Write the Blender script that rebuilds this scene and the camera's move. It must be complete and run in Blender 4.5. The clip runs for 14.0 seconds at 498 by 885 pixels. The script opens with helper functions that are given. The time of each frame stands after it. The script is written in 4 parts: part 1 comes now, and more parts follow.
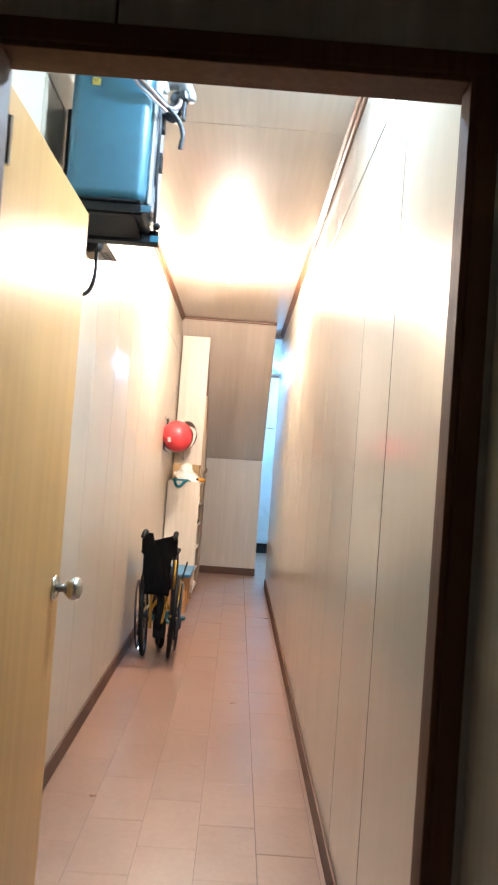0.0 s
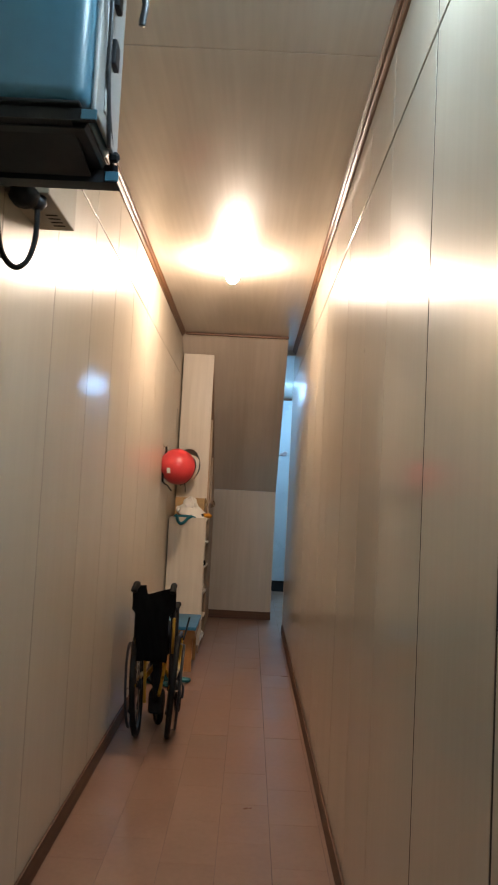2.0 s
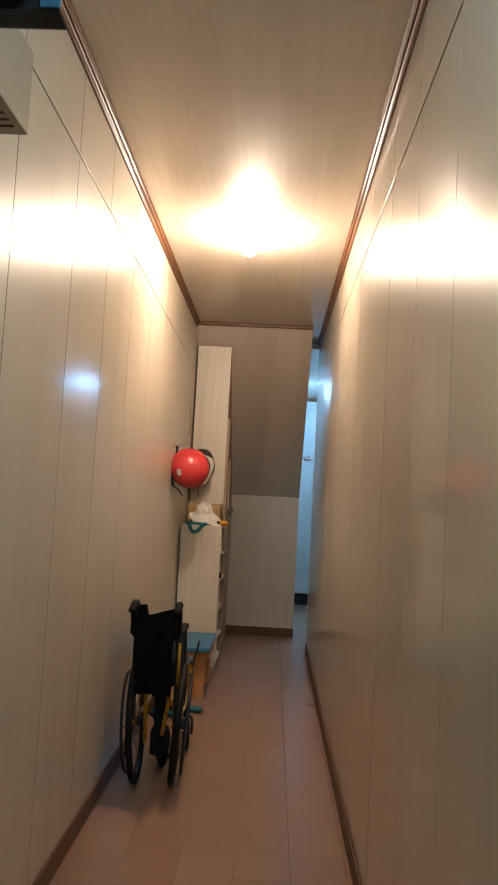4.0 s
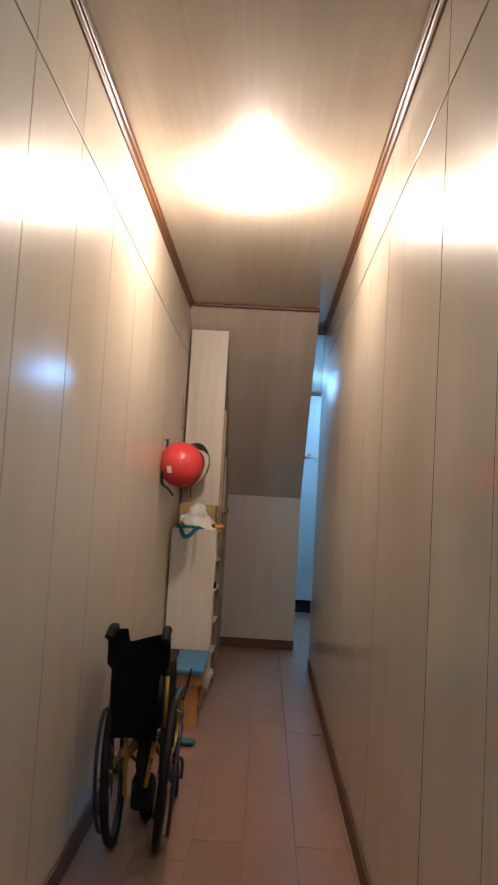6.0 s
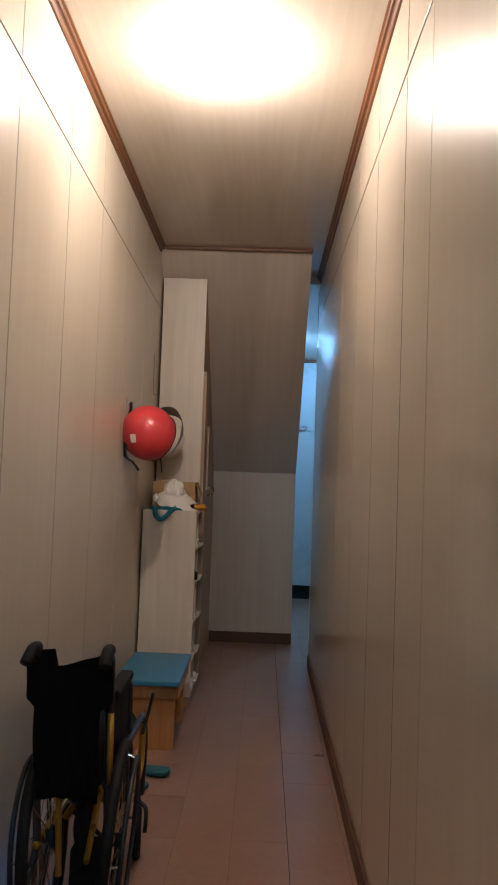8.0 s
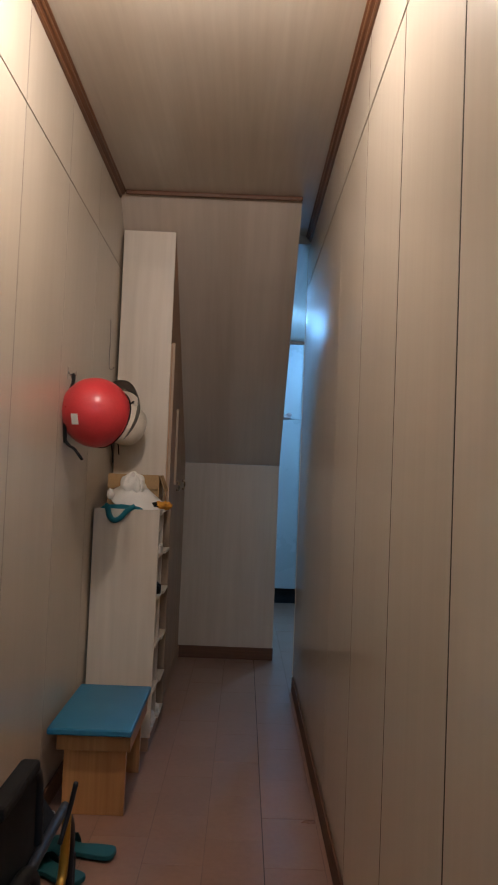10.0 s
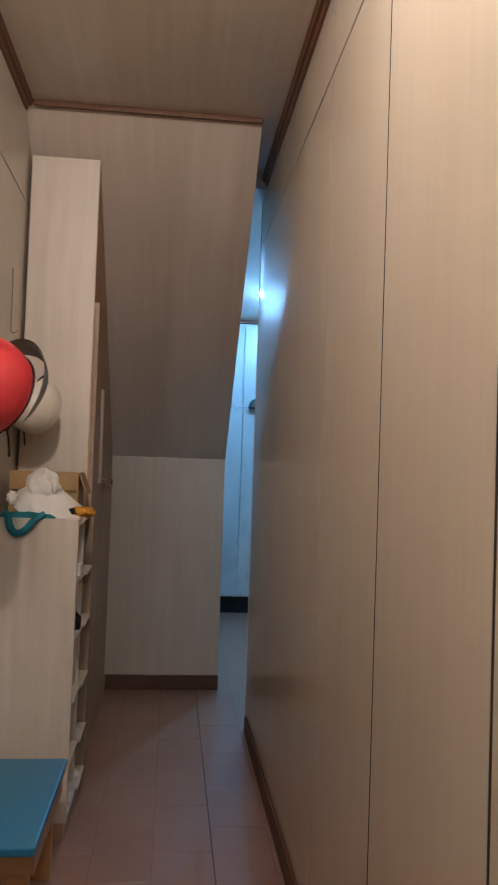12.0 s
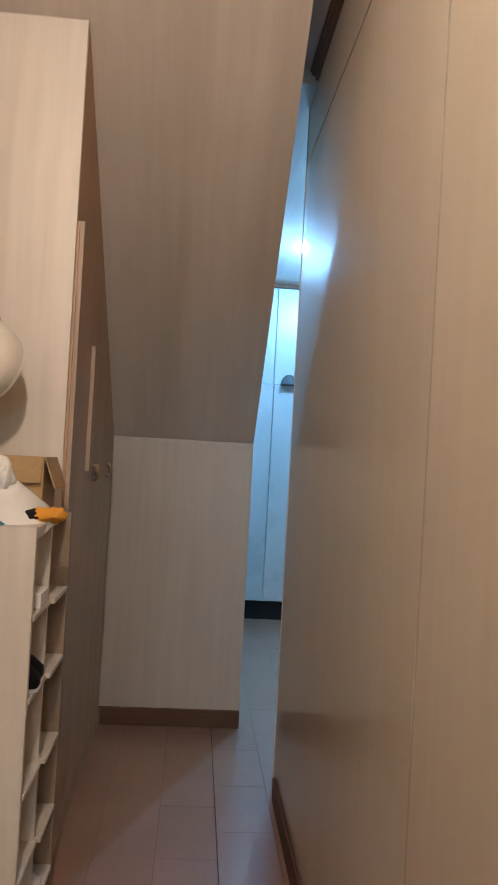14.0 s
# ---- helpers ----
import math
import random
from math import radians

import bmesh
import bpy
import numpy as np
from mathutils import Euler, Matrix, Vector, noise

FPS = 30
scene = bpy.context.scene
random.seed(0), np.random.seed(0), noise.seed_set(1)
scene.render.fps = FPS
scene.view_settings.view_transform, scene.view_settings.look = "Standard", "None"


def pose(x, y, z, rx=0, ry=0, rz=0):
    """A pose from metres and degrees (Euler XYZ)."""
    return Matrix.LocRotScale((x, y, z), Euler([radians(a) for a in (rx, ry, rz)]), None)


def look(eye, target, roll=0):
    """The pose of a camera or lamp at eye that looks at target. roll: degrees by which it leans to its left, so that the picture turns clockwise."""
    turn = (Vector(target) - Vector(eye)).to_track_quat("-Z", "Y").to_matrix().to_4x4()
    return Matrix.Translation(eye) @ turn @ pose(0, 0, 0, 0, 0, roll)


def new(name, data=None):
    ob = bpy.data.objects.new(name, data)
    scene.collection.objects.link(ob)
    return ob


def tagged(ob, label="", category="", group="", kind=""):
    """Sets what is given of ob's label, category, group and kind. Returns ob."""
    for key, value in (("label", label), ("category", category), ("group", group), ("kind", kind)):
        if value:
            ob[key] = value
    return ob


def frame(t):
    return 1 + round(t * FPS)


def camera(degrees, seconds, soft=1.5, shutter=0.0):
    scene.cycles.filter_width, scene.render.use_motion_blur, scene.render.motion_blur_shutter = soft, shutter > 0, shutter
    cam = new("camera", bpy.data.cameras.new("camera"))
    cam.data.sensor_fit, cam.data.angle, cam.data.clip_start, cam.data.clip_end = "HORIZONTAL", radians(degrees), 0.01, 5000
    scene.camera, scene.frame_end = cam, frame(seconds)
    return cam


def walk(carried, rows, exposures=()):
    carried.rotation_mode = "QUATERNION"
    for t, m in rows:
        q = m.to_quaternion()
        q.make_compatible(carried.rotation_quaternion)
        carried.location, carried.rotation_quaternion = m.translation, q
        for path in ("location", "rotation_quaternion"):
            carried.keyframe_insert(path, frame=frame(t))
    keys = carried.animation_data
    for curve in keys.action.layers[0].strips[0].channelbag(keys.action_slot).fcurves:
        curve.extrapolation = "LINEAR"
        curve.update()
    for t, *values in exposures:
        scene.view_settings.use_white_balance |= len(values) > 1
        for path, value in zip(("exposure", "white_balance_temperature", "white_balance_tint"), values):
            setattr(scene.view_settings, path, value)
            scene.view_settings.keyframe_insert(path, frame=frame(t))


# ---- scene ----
# ---- camera ----
cam = camera(36.6, 14.0, 1.8, 0.5)
PATH = [
    (0, (0.04, -0.996, 1.39), (0.064, 1.003, 1.451), 4.2),
    (0.5, (0.005, -0.77, 1.393), (0.093, 1.225, 1.489), 1.9),
    (1, (0.029, -0.527, 1.397), (0.136, 1.467, 1.512), 2.7),
    (1.5, (0.057, -0.298, 1.414), (0.007, 1.699, 1.523), 3.1),
    (2, (0.054, -0.081, 1.43), (0.043, 1.914, 1.563), 2.9),
    (2.5, (0.044, 0.088, 1.415), (0.073, 2.083, 1.56), 2.2),
    (3, (0.087, 0.275, 1.428), (0.072, 2.269, 1.58), 2.4),
    (3.5, (0.099, 0.414, 1.409), (0.031, 2.407, 1.555), 2.5),
    (3.7, (0.088, 0.475, 1.405), (0.021, 2.47, 1.553), 2.9),
    (5.8, (0.03, 1.155, 1.412), (-0.051, 3.15, 1.577), 3.3),
    (6, (0.005, 1.218, 1.412), (-0.048, 3.211, 1.564), 3.3),
    (6.5, (-0.012, 1.441, 1.397), (0.041, 3.434, 1.561), 2.4),
    (7, (-0.008, 1.625, 1.387), (0.054, 3.619, 1.52), 2.0),
    (7.5, (0.045, 1.817, 1.381), (0.08, 3.812, 1.512), 2.0),
    (7.7, (0.063, 1.917, 1.375), (0.02, 3.913, 1.486), 2.0),
    (10, (0.081, 2.89, 1.38), (0.09, 4.888, 1.465), 2.3),
    (10.5, (0.068, 3.075, 1.375), (0.179, 5.071, 1.442), 2.1),
    (11, (0.076, 3.308, 1.378), (0.179, 5.304, 1.451), 2.1),
    (11.5, (0.06, 3.514, 1.382), (0.165, 5.51, 1.45), 2.2),
    (12, (0.006, 3.78, 1.389), (0.207, 5.768, 1.463), 2.0),
    (12.5, (0.067, 3.967, 1.366), (0.299, 5.952, 1.444), 2.0),
    (13, (0.124, 4.222, 1.375), (0.241, 6.217, 1.433), 2.7),
    (13.5, (0.108, 4.463, 1.377), (0.211, 6.46, 1.431), 3.0),
    (14, (0.058, 4.731, 1.397), (0.193, 6.726, 1.428), 3.2),
]
EXPOSURES = [
    (0, 1.9, 6250, 10), (0.5, 1.40, 6350, 10), (1.0, 0.88, 6300, 10), (1.5, 0.34, 6800, 10), (2.0, 0.3, 6950, 10), (2.5, 0.3, 7300, 10), (3.5, 0.26, 7250, 10),
    (6.0, 0.15, 6350, 10), (7.5, -0.2, 6150, 10), (9.9, -0.31, 5950, 10), (10.5, -0.14, 5950, 10), (11, 0.06, 5950, 10), (12.0, 0.11, 5950, 10), (12.5, 0.29, 6050, 10), (14, 0.72, 6250, 10),
]
walk(cam, [(t, look(eye, target, roll)) for t, eye, target, roll in PATH], EXPOSURES)

# ---- light ----
WARM, WARM_POWER = (1.0, 0.845, 0.72), 590.0
COOL, FAR_POWER = (0.24, 0.56, 1.0), 700.0
NEAR, NEAR_POWER = (0.54, 0.78, 1.0), 640.0
world = bpy.data.worlds.new("world")
world.use_nodes = True
world.node_tree.nodes["Background"].inputs[0].default_value = (0, 0, 0, 1)
scene.world = world

# ---- plan ----
XR, XL = 0.45, -0.67            # faces of the two corridor walls
ZC = 2.925                      # corridor ceiling
Y0, YEND = 0.345, 7.87           # corridor's start, end of the right wall
FOLD_Y, FOLD_Z = 8.583, 1.452    # foot of the sloping stair soffit
TOP_Y = 7.005                   # where the soffit meets the ceiling
STAIR_X = 0.343                 # free side of the stair


def joint_z(y, level=False):
    """Height of the joint along the walls: nearly level on the right, falling slightly on the left."""
    return 2.552 + 0.0095 * y if level else 2.63 - 0.0145 * y



# ---- materials ----
def nodes_of(name):
    m = bpy.data.materials.new(name)
    m.use_nodes = True
    nt = m.node_tree
    return m, nt, nt.nodes["Principled BSDF"], nt.links


def noise_at(nt, scale, detail=4.0, stretch=(1, 1, 1), rough=0.55):
    tc = nt.nodes.new("ShaderNodeTexCoord")
    mp = nt.nodes.new("ShaderNodeMapping")
    mp.inputs["Scale"].default_value = stretch
    info = nt.nodes.new("ShaderNodeObjectInfo")
    shift = nt.nodes.new("ShaderNodeVectorMath")
    shift.operation = "SCALE"
    shift.inputs[0].default_value = (7.3, 3.1, 5.7)
    nt.links.new(info.outputs["Random"], shift.inputs["Scale"])
    nt.links.new(shift.outputs[0], mp.inputs["Location"])
    nz = nt.nodes.new("ShaderNodeTexNoise")
    nz.inputs["Scale"].default_value = scale
    nz.inputs["Detail"].default_value = detail
    nz.inputs["Roughness"].default_value = rough
    nt.links.new(tc.outputs["Object"], mp.inputs["Vector"])
    nt.links.new(mp.outputs["Vector"], nz.inputs["Vector"])
    return nz.outputs["Fac"]


def ramp(nt, fac, low, high, a=0.3, b=0.7):
    r = nt.nodes.new("ShaderNodeValToRGB")
    r.color_ramp.elements[0].position, r.color_ramp.elements[1].position = a, b
    r.color_ramp.elements[0].color, r.color_ramp.elements[1].color = (*low, 1), (*high, 1)
    nt.links.new(fac, r.inputs["Fac"])
    return r.outputs["Color"]


def blend(nt, a, b, fac, kind="MULTIPLY"):
    x = nt.nodes.new("ShaderNodeMix")
    x.data_type, x.blend_type = "RGBA", kind
    x.inputs[0].default_value = fac
    nt.links.new(a, x.inputs[6])
    nt.links.new(b, x.inputs[7])
    return x.outputs[2]


def spread(nt, fac, low, high):
    r = nt.nodes.new("ShaderNodeMapRange")
    r.inputs["From Min"].default_value, r.inputs["From Max"].default_value = 0.25, 0.75
    r.inputs["To Min"].default_value, r.inputs["To Max"].default_value = low, high
    nt.links.new(fac, r.inputs["Value"])
    return r.outputs["Result"]


def bump(nt, bsdf, fac, strength, distance):
    b = nt.nodes.new("ShaderNodeBump")
    b.inputs["Strength"].default_value, b.inputs["Distance"].default_value = strength, distance
    nt.links.new(fac, b.inputs["Height"])
    nt.links.new(b.outputs["Normal"], bsdf.inputs["Normal"])


def grained(name, low, high, stretch, rough=(0.24, 0.34), aniso=0.0, axis="Z", relief=0.12, stain=0.25, coat=0.0, shade=(0.82, 0.8, 0.77), bands=0.8, sheen=0.12):
    """Printed laminate or timber with its grain along one axis."""
    m, nt, bsdf, links = nodes_of(name)
    fine = noise_at(nt, 1.0, 3, tuple(s * 1.0 for s in stretch))
    wide = noise_at(nt, 1.0, 3, tuple(s * 0.14 for s in stretch))
    old = noise_at(nt, 1.7, 4)
    colour = ramp(nt, fine, low, high, 0.32, 0.68)
    colour = blend(nt, colour, ramp(nt, wide, (0.84, 0.82, 0.79), (1, 1, 1), 0.35, 0.62), bands)
    colour = blend(nt, colour, ramp(nt, old, shade, (1, 1, 1), 0.3, 0.6), stain)
    links.new(colour, bsdf.inputs["Base Color"])
    links.new(spread(nt, old, *rough), bsdf.inputs["Roughness"])
    bump(nt, bsdf, fine, relief, 0.0006)
    if aniso:
        bsdf.inputs["Anisotropic"].default_value = aniso
        tg = nt.nodes.new("ShaderNodeTangent")
        tg.direction_type, tg.axis = "RADIAL", axis
        links.new(tg.outputs[0], bsdf.inputs["Tangent"])
    bsdf.inputs["Coat Weight"].default_value = coat
    bsdf.inputs["Coat Roughness"].default_value = sheen
    return m


def plain(name, colour, rough=0.5, metal=0.0, vary=0.15, scale=9.0, relief=0.05, depth=0.001, fine=90.0, spec=0.5):
    """A painted, moulded or woven surface with slight wear at two scales."""
    m, nt, bsdf, links = nodes_of(name)
    big, small = noise_at(nt, scale, 4), noise_at(nt, fine, 3)
    low = tuple(c * (1 - vary) for c in colour)
    c = ramp(nt, big, low, colour, 0.3, 0.65)
    c = blend(nt, c, ramp(nt, small, (1 - vary,) * 3, (1, 1, 1), 0.3, 0.6), 0.6)
    links.new(c, bsdf.inputs["Base Color"])
    links.new(spread(nt, big, max(0.02, rough - 0.07), min(1, rough + 0.09)), bsdf.inputs["Roughness"])
    bsdf.inputs["Metallic"].default_value = metal
    bsdf.inputs["Specular IOR Level"].default_value = spec
    bump(nt, bsdf, small, relief, depth)
    return m


def glowing(name, colour, power):
    m, nt, bsdf, links = nodes_of(name)
    bsdf.inputs["Emission Color"].default_value = (*colour, 1)
    bsdf.inputs["Emission Strength"].default_value = power
    bsdf.inputs["Base Color"].default_value = (0.8, 0.8, 0.8, 1)
    return m


CREAM_LO, CREAM_HI = (0.555, 0.482, 0.386), (0.582, 0.509, 0.411)
WALL = grained("cream_laminate_wall", CREAM_LO, CREAM_HI, (1, 34, 1.6), (0.31, 0.38), 0.45, "Z", relief=0.05, coat=0.6, bands=0.3, sheen=0.085)
# left wall's copy of WALL: weaker, rougher coat dulls the far bulb's reflection
WALL_SOFT = grained("cream_laminate_wall_soft_coat", CREAM_LO, CREAM_HI, (1, 34, 1.6), (0.31, 0.38), 0.45, "Z", relief=0.05, coat=0.32, bands=0.3, sheen=0.2)
CEIL = grained("cream_laminate_ceiling", (0.535, 0.47, 0.395), (0.59, 0.525, 0.445), (34, 1.3, 34), (0.28, 0.36), 0.55, "Y", relief=0.05, coat=0.4, bands=0.4)
PANEL = grained("striped_laminate", (0.50, 0.416, 0.337), (0.548, 0.46, 0.377), (26, 1.6, 1.6), (0.34, 0.46), relief=0.08)
SIDE = grained("pale_striped_laminate", (0.66, 0.565, 0.455), (0.73, 0.635, 0.52), (26, 1, 1.6), (0.36, 0.5))
FRONT = grained("brown_laminate", (0.41, 0.242, 0.135), (0.47, 0.285, 0.167), (1, 40, 0.9), (0.5, 0.6))
TRIM = grained("brown_varnished_trim", (0.105, 0.041, 0.016), (0.16, 0.065, 0.026), (70, 1.2, 70), (0.36, 0.46), relief=0.2)
BASE = grained("brown_baseboard", (0.088, 0.037, 0.017), (0.128, 0.054, 0.026), (3, 1.2, 60), (0.5, 0.62))
FRAME = grained("dark_brown_frame", (0.105, 0.038, 0.014), (0.155, 0.06, 0.024), (60, 60, 1.2), (0.6, 0.72))
LEAF = grained("honey_veneer", (0.53, 0.28, 0.088), (0.58, 0.318, 0.108), (1, 45, 1.0), (0.28, 0.4))
RAWWOOD = grained("light_pine_edge", (0.40, 0.28, 0.19), (0.50, 0.37, 0.26), (50, 50, 1.2), (0.45, 0.6))
ORANGE = grained("orange_plywood", (0.48, 0.215, 0.07), (0.62, 0.31, 0.11), (40, 1, 1.2), (0.38, 0.5))
GREY = grained("grey_laminate", (0.44, 0.43, 0.39), (0.52, 0.50, 0.455), (60, 60, 1.1), (0.3, 0.4))
BLUEWHITE = plain("white_cupboard_paint", (0.45, 0.46, 0.45), 0.3, vary=0.06, scale=3)
DARKBASE = plain("black_plinth", (0.012, 0.011, 0.011), 0.55, spec=0.25)
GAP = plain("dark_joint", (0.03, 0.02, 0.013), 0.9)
GROUT = plain("grey_brown_grout", (0.225, 0.14, 0.108), 0.85, vary=0.35, scale=14)
BULB = glowing("bulb_glow", WARM, WARM_POWER)
TUBE = glowing("far_tube_glow", COOL, FAR_POWER * 0.8)
STRONG = glowing("far_bulb_glow", COOL, FAR_POWER * 2.5)
TUBE2 = glowing("near_tube_glow", NEAR, NEAR_POWER)
WHITEPL = plain("white_plastic", (0.75, 0.74, 0.7), 0.35, vary=0.08)
TEAL = plain("teal_enamel", (0.03, 0.115, 0.175), 0.34, vary=0.10, scale=4, relief=0.01, fine=30)
TEALTOP = plain("teal_laminate_top", (0.03, 0.185, 0.32), 0.42, vary=0.04, scale=2.5, relief=0.0, fine=22)
BRACKET = plain("black_bracket_paint", (0.007, 0.009, 0.012), 0.5, spec=0.25)
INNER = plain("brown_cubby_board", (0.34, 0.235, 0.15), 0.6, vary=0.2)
STEEL = plain("black_steel", (0.03, 0.033, 0.04), 0.42, metal=0.3)
GALV = plain("grey_sheet_metal", (0.42, 0.44, 0.45), 0.38, metal=0.5)
RUBBER = plain("black_rubber", (0.008, 0.0075, 0.007), 0.6, spec=0.2)
FABRIC = plain("black_nylon", (0.014, 0.0125, 0.012), 0.85, fine=400, relief=0.2, depth=0.0005, spec=0.2)
GOLD = plain("gold_metal_paint", (0.55, 0.31, 0.045), 0.3, metal=0.55)
BRASS = plain("aged_brass", (0.42, 0.28, 0.17), 0.3, metal=0.85)
CHROME = plain("worn_chrome", (0.62, 0.61, 0.58), 0.2, metal=1.0)
RED = plain("red_helmet_gloss", (0.62, 0.045, 0.05), 0.33, vary=0.1, scale=6)
CREAMHELM = plain("cream_helmet", (0.72, 0.64, 0.52), 0.3, vary=0.08)
SMOKE = plain("smoked_visor", (0.33, 0.315, 0.265), 0.15, relief=0.0)
FOAM = plain("white_foam_lining", (0.7, 0.66, 0.6), 0.8)
CLOTH = plain("white_cotton", (0.80, 0.75, 0.68), 0.9, vary=0.08, fine=160, relief=0.15, depth=0.0006)
TEALCLOTH = plain("teal_webbing", (0.012, 0.19, 0.24), 0.75, fine=300, relief=0.3)
GREYCLOTH = plain("dark_grey_cloth", (0.07, 0.075, 0.08), 0.85, fine=200, relief=0.2)
CARD = plain("brown_cardboard", (0.43, 0.27, 0.12), 0.8, vary=0.2)
ORANGECLOTH = plain("orange_cloth", (0.75, 0.32, 0.03), 0.85, fine=250, relief=0.4)
FOAMTEAL = plain("teal_foam_rubber", (0.010, 0.105, 0.115), 0.65)
YELLOW = plain("yellow_sticker", (0.55, 0.43, 0.08), 0.6, vary=0.5, scale=60)
BROWNBOX = plain("tan_painted_metal", (0.36, 0.29, 0.21), 0.4)
HOSE = plain("brown_pink_hose", (0.22, 0.15, 0.14), 0.5)
ELBOW = plain("grey_plastic_pipe", (0.15, 0.145, 0.14), 0.5)
PINKHOSE = plain("pale_pink_hose", (0.5, 0.36, 0.33), 0.45)


def tile_material():
    m, nt, bsdf, links = nodes_of("pinkish_beige_tile")
    big, small = noise_at(nt, 3.0, 4), noise_at(nt, 40.0, 4)
    c = ramp(nt, big, (0.284, 0.155, 0.105), (0.327, 0.184, 0.128), 0.3, 0.7)
    c = blend(nt, c, ramp(nt, small, (0.86, 0.84, 0.82), (1, 1, 1), 0.3, 0.65), 0.6)
    info = nt.nodes.new("ShaderNodeObjectInfo")
    c = blend(nt, c, ramp(nt, info.outputs["Random"], (0.93, 0.92, 0.91), (1, 1, 1), 0, 1), 1.0)
    links.new(c, bsdf.inputs["Base Color"])
    links.new(spread(nt, big, 0.27, 0.38), bsdf.inputs["Roughness"])
    bump(nt, bsdf, big, 0.12, 0.004)
    bsdf.inputs["Coat Weight"].default_value = 0.25
    bsdf.inputs["Coat Roughness"].default_value = 0.2
    return m


TILE = tile_material()


# ---- builders ----
def thing(name, at, label, category, group="", kind=""):
    ob = new(name)
    ob.location = at
    ob.empty_display_size = 0.05
    return tagged(ob, label, category, group, kind)


def root_place(ob):
    while ob.parent:
        ob = ob.parent
    return Vector(ob.location)


def link_mesh(name, bm, material, smooth=False):
    me = bpy.data.meshes.new(name)
    bmesh.ops.recalc_face_normals(bm, faces=bm.faces)
    bm.to_mesh(me)
    bm.free()
    me.materials.append(material)
    if smooth:
        for p in me.polygons:
            p.use_smooth = True
    return new(name, me)


def part(name, bm, material, parent, label="", smooth=False):
    """One mesh under a thing or a part; bm is in world metres."""
    bmesh.ops.translate(bm, verts=bm.verts, vec=-root_place(parent))
    ob = link_mesh(name, bm, material, smooth)
    ob.parent = parent
    return tagged(ob, label) if label else ob


def whole(name, bm, material, label, category, group="", kind="", smooth=False):
    """A thing of a single mesh, with its origin at its base."""
    lo = Vector([min(v.co[i] for v in bm.verts) for i in range(3)])
    hi = Vector([max(v.co[i] for v in bm.verts) for i in range(3)])
    at = Vector(((lo.x + hi.x) / 2, (lo.y + hi.y) / 2, lo.z))
    if kind != "structure":
        bmesh.ops.translate(bm, verts=bm.verts, vec=-at)
    ob = link_mesh(name, bm, material, smooth)
    if kind != "structure":
        ob.location = at
    return tagged(ob, label, category, group, kind)


def box(x0, x1, y0, y1, z0, z1, bevel=0.0, seg=2):
    bm = bmesh.new()
    bmesh.ops.create_cube(bm, size=1)
    for v in bm.verts:
        v.co = Vector((x0 + (v.co.x + 0.5) * (x1 - x0), y0 + (v.co.y + 0.5) * (y1 - y0), z0 + (v.co.z + 0.5) * (z1 - z0)))
    if bevel:
        bmesh.ops.bevel(bm, geom=list(bm.edges), offset=bevel, segments=seg, profile=0.5, affect="EDGES")
    return bm


def join(*bms):
    out = bmesh.new()
    for b in bms:
        me = bpy.data.meshes.new("tmp")
        b.to_mesh(me)
        b.free()
        out.from_mesh(me)
        bpy.data.meshes.remove(me)
    return out


def prism(profile, axis, a, b, bevel=0.0):
    """A profile of (u, v) pushed along an axis from a to b: x: (y, z), y: (x, z), z: (x, y)."""
    bm = bmesh.new()

    def put(u, v, w):
        return {"x": (w, u, v), "y": (u, w, v), "z": (u, v, w)}[axis]
    lo = [bm.verts.new(put(u, v, a)) for u, v in profile]
    hi = [bm.verts.new(put(u, v, b)) for u, v in profile]
    n = len(profile)
    bm.faces.new(lo)
    bm.faces.new(hi[::-1])
    for i in range(n):
        bm.faces.new((lo[i], lo[(i + 1) % n], hi[(i + 1) % n], hi[i]))
    bmesh.ops.recalc_face_normals(bm, faces=bm.faces)
    if bevel:
        bmesh.ops.bevel(bm, geom=list(bm.edges), offset=bevel, segments=2, profile=0.5, affect="EDGES")
    return bm


def smooth_path(points, steps=6, closed=False):
    p = [Vector(q) for q in points]
    n = len(p)
    out = []
    for i in range(n if closed else n - 1):
        if closed:
            a, b, c, d = p[(i - 1) % n], p[i], p[(i + 1) % n], p[(i + 2) % n]
        else:
            a, b, c, d = p[max(i - 1, 0)], p[i], p[i + 1], p[min(i + 2, n - 1)]
        for k in range(steps):
            t = k / steps
            out.append(0.5 * (2 * b + (c - a) * t + (2 * a - 5 * b + 4 * c - d) * t * t + (3 * b - a - 3 * c + d) * t ** 3))
    if not closed:
        out.append(p[-1])
    return out


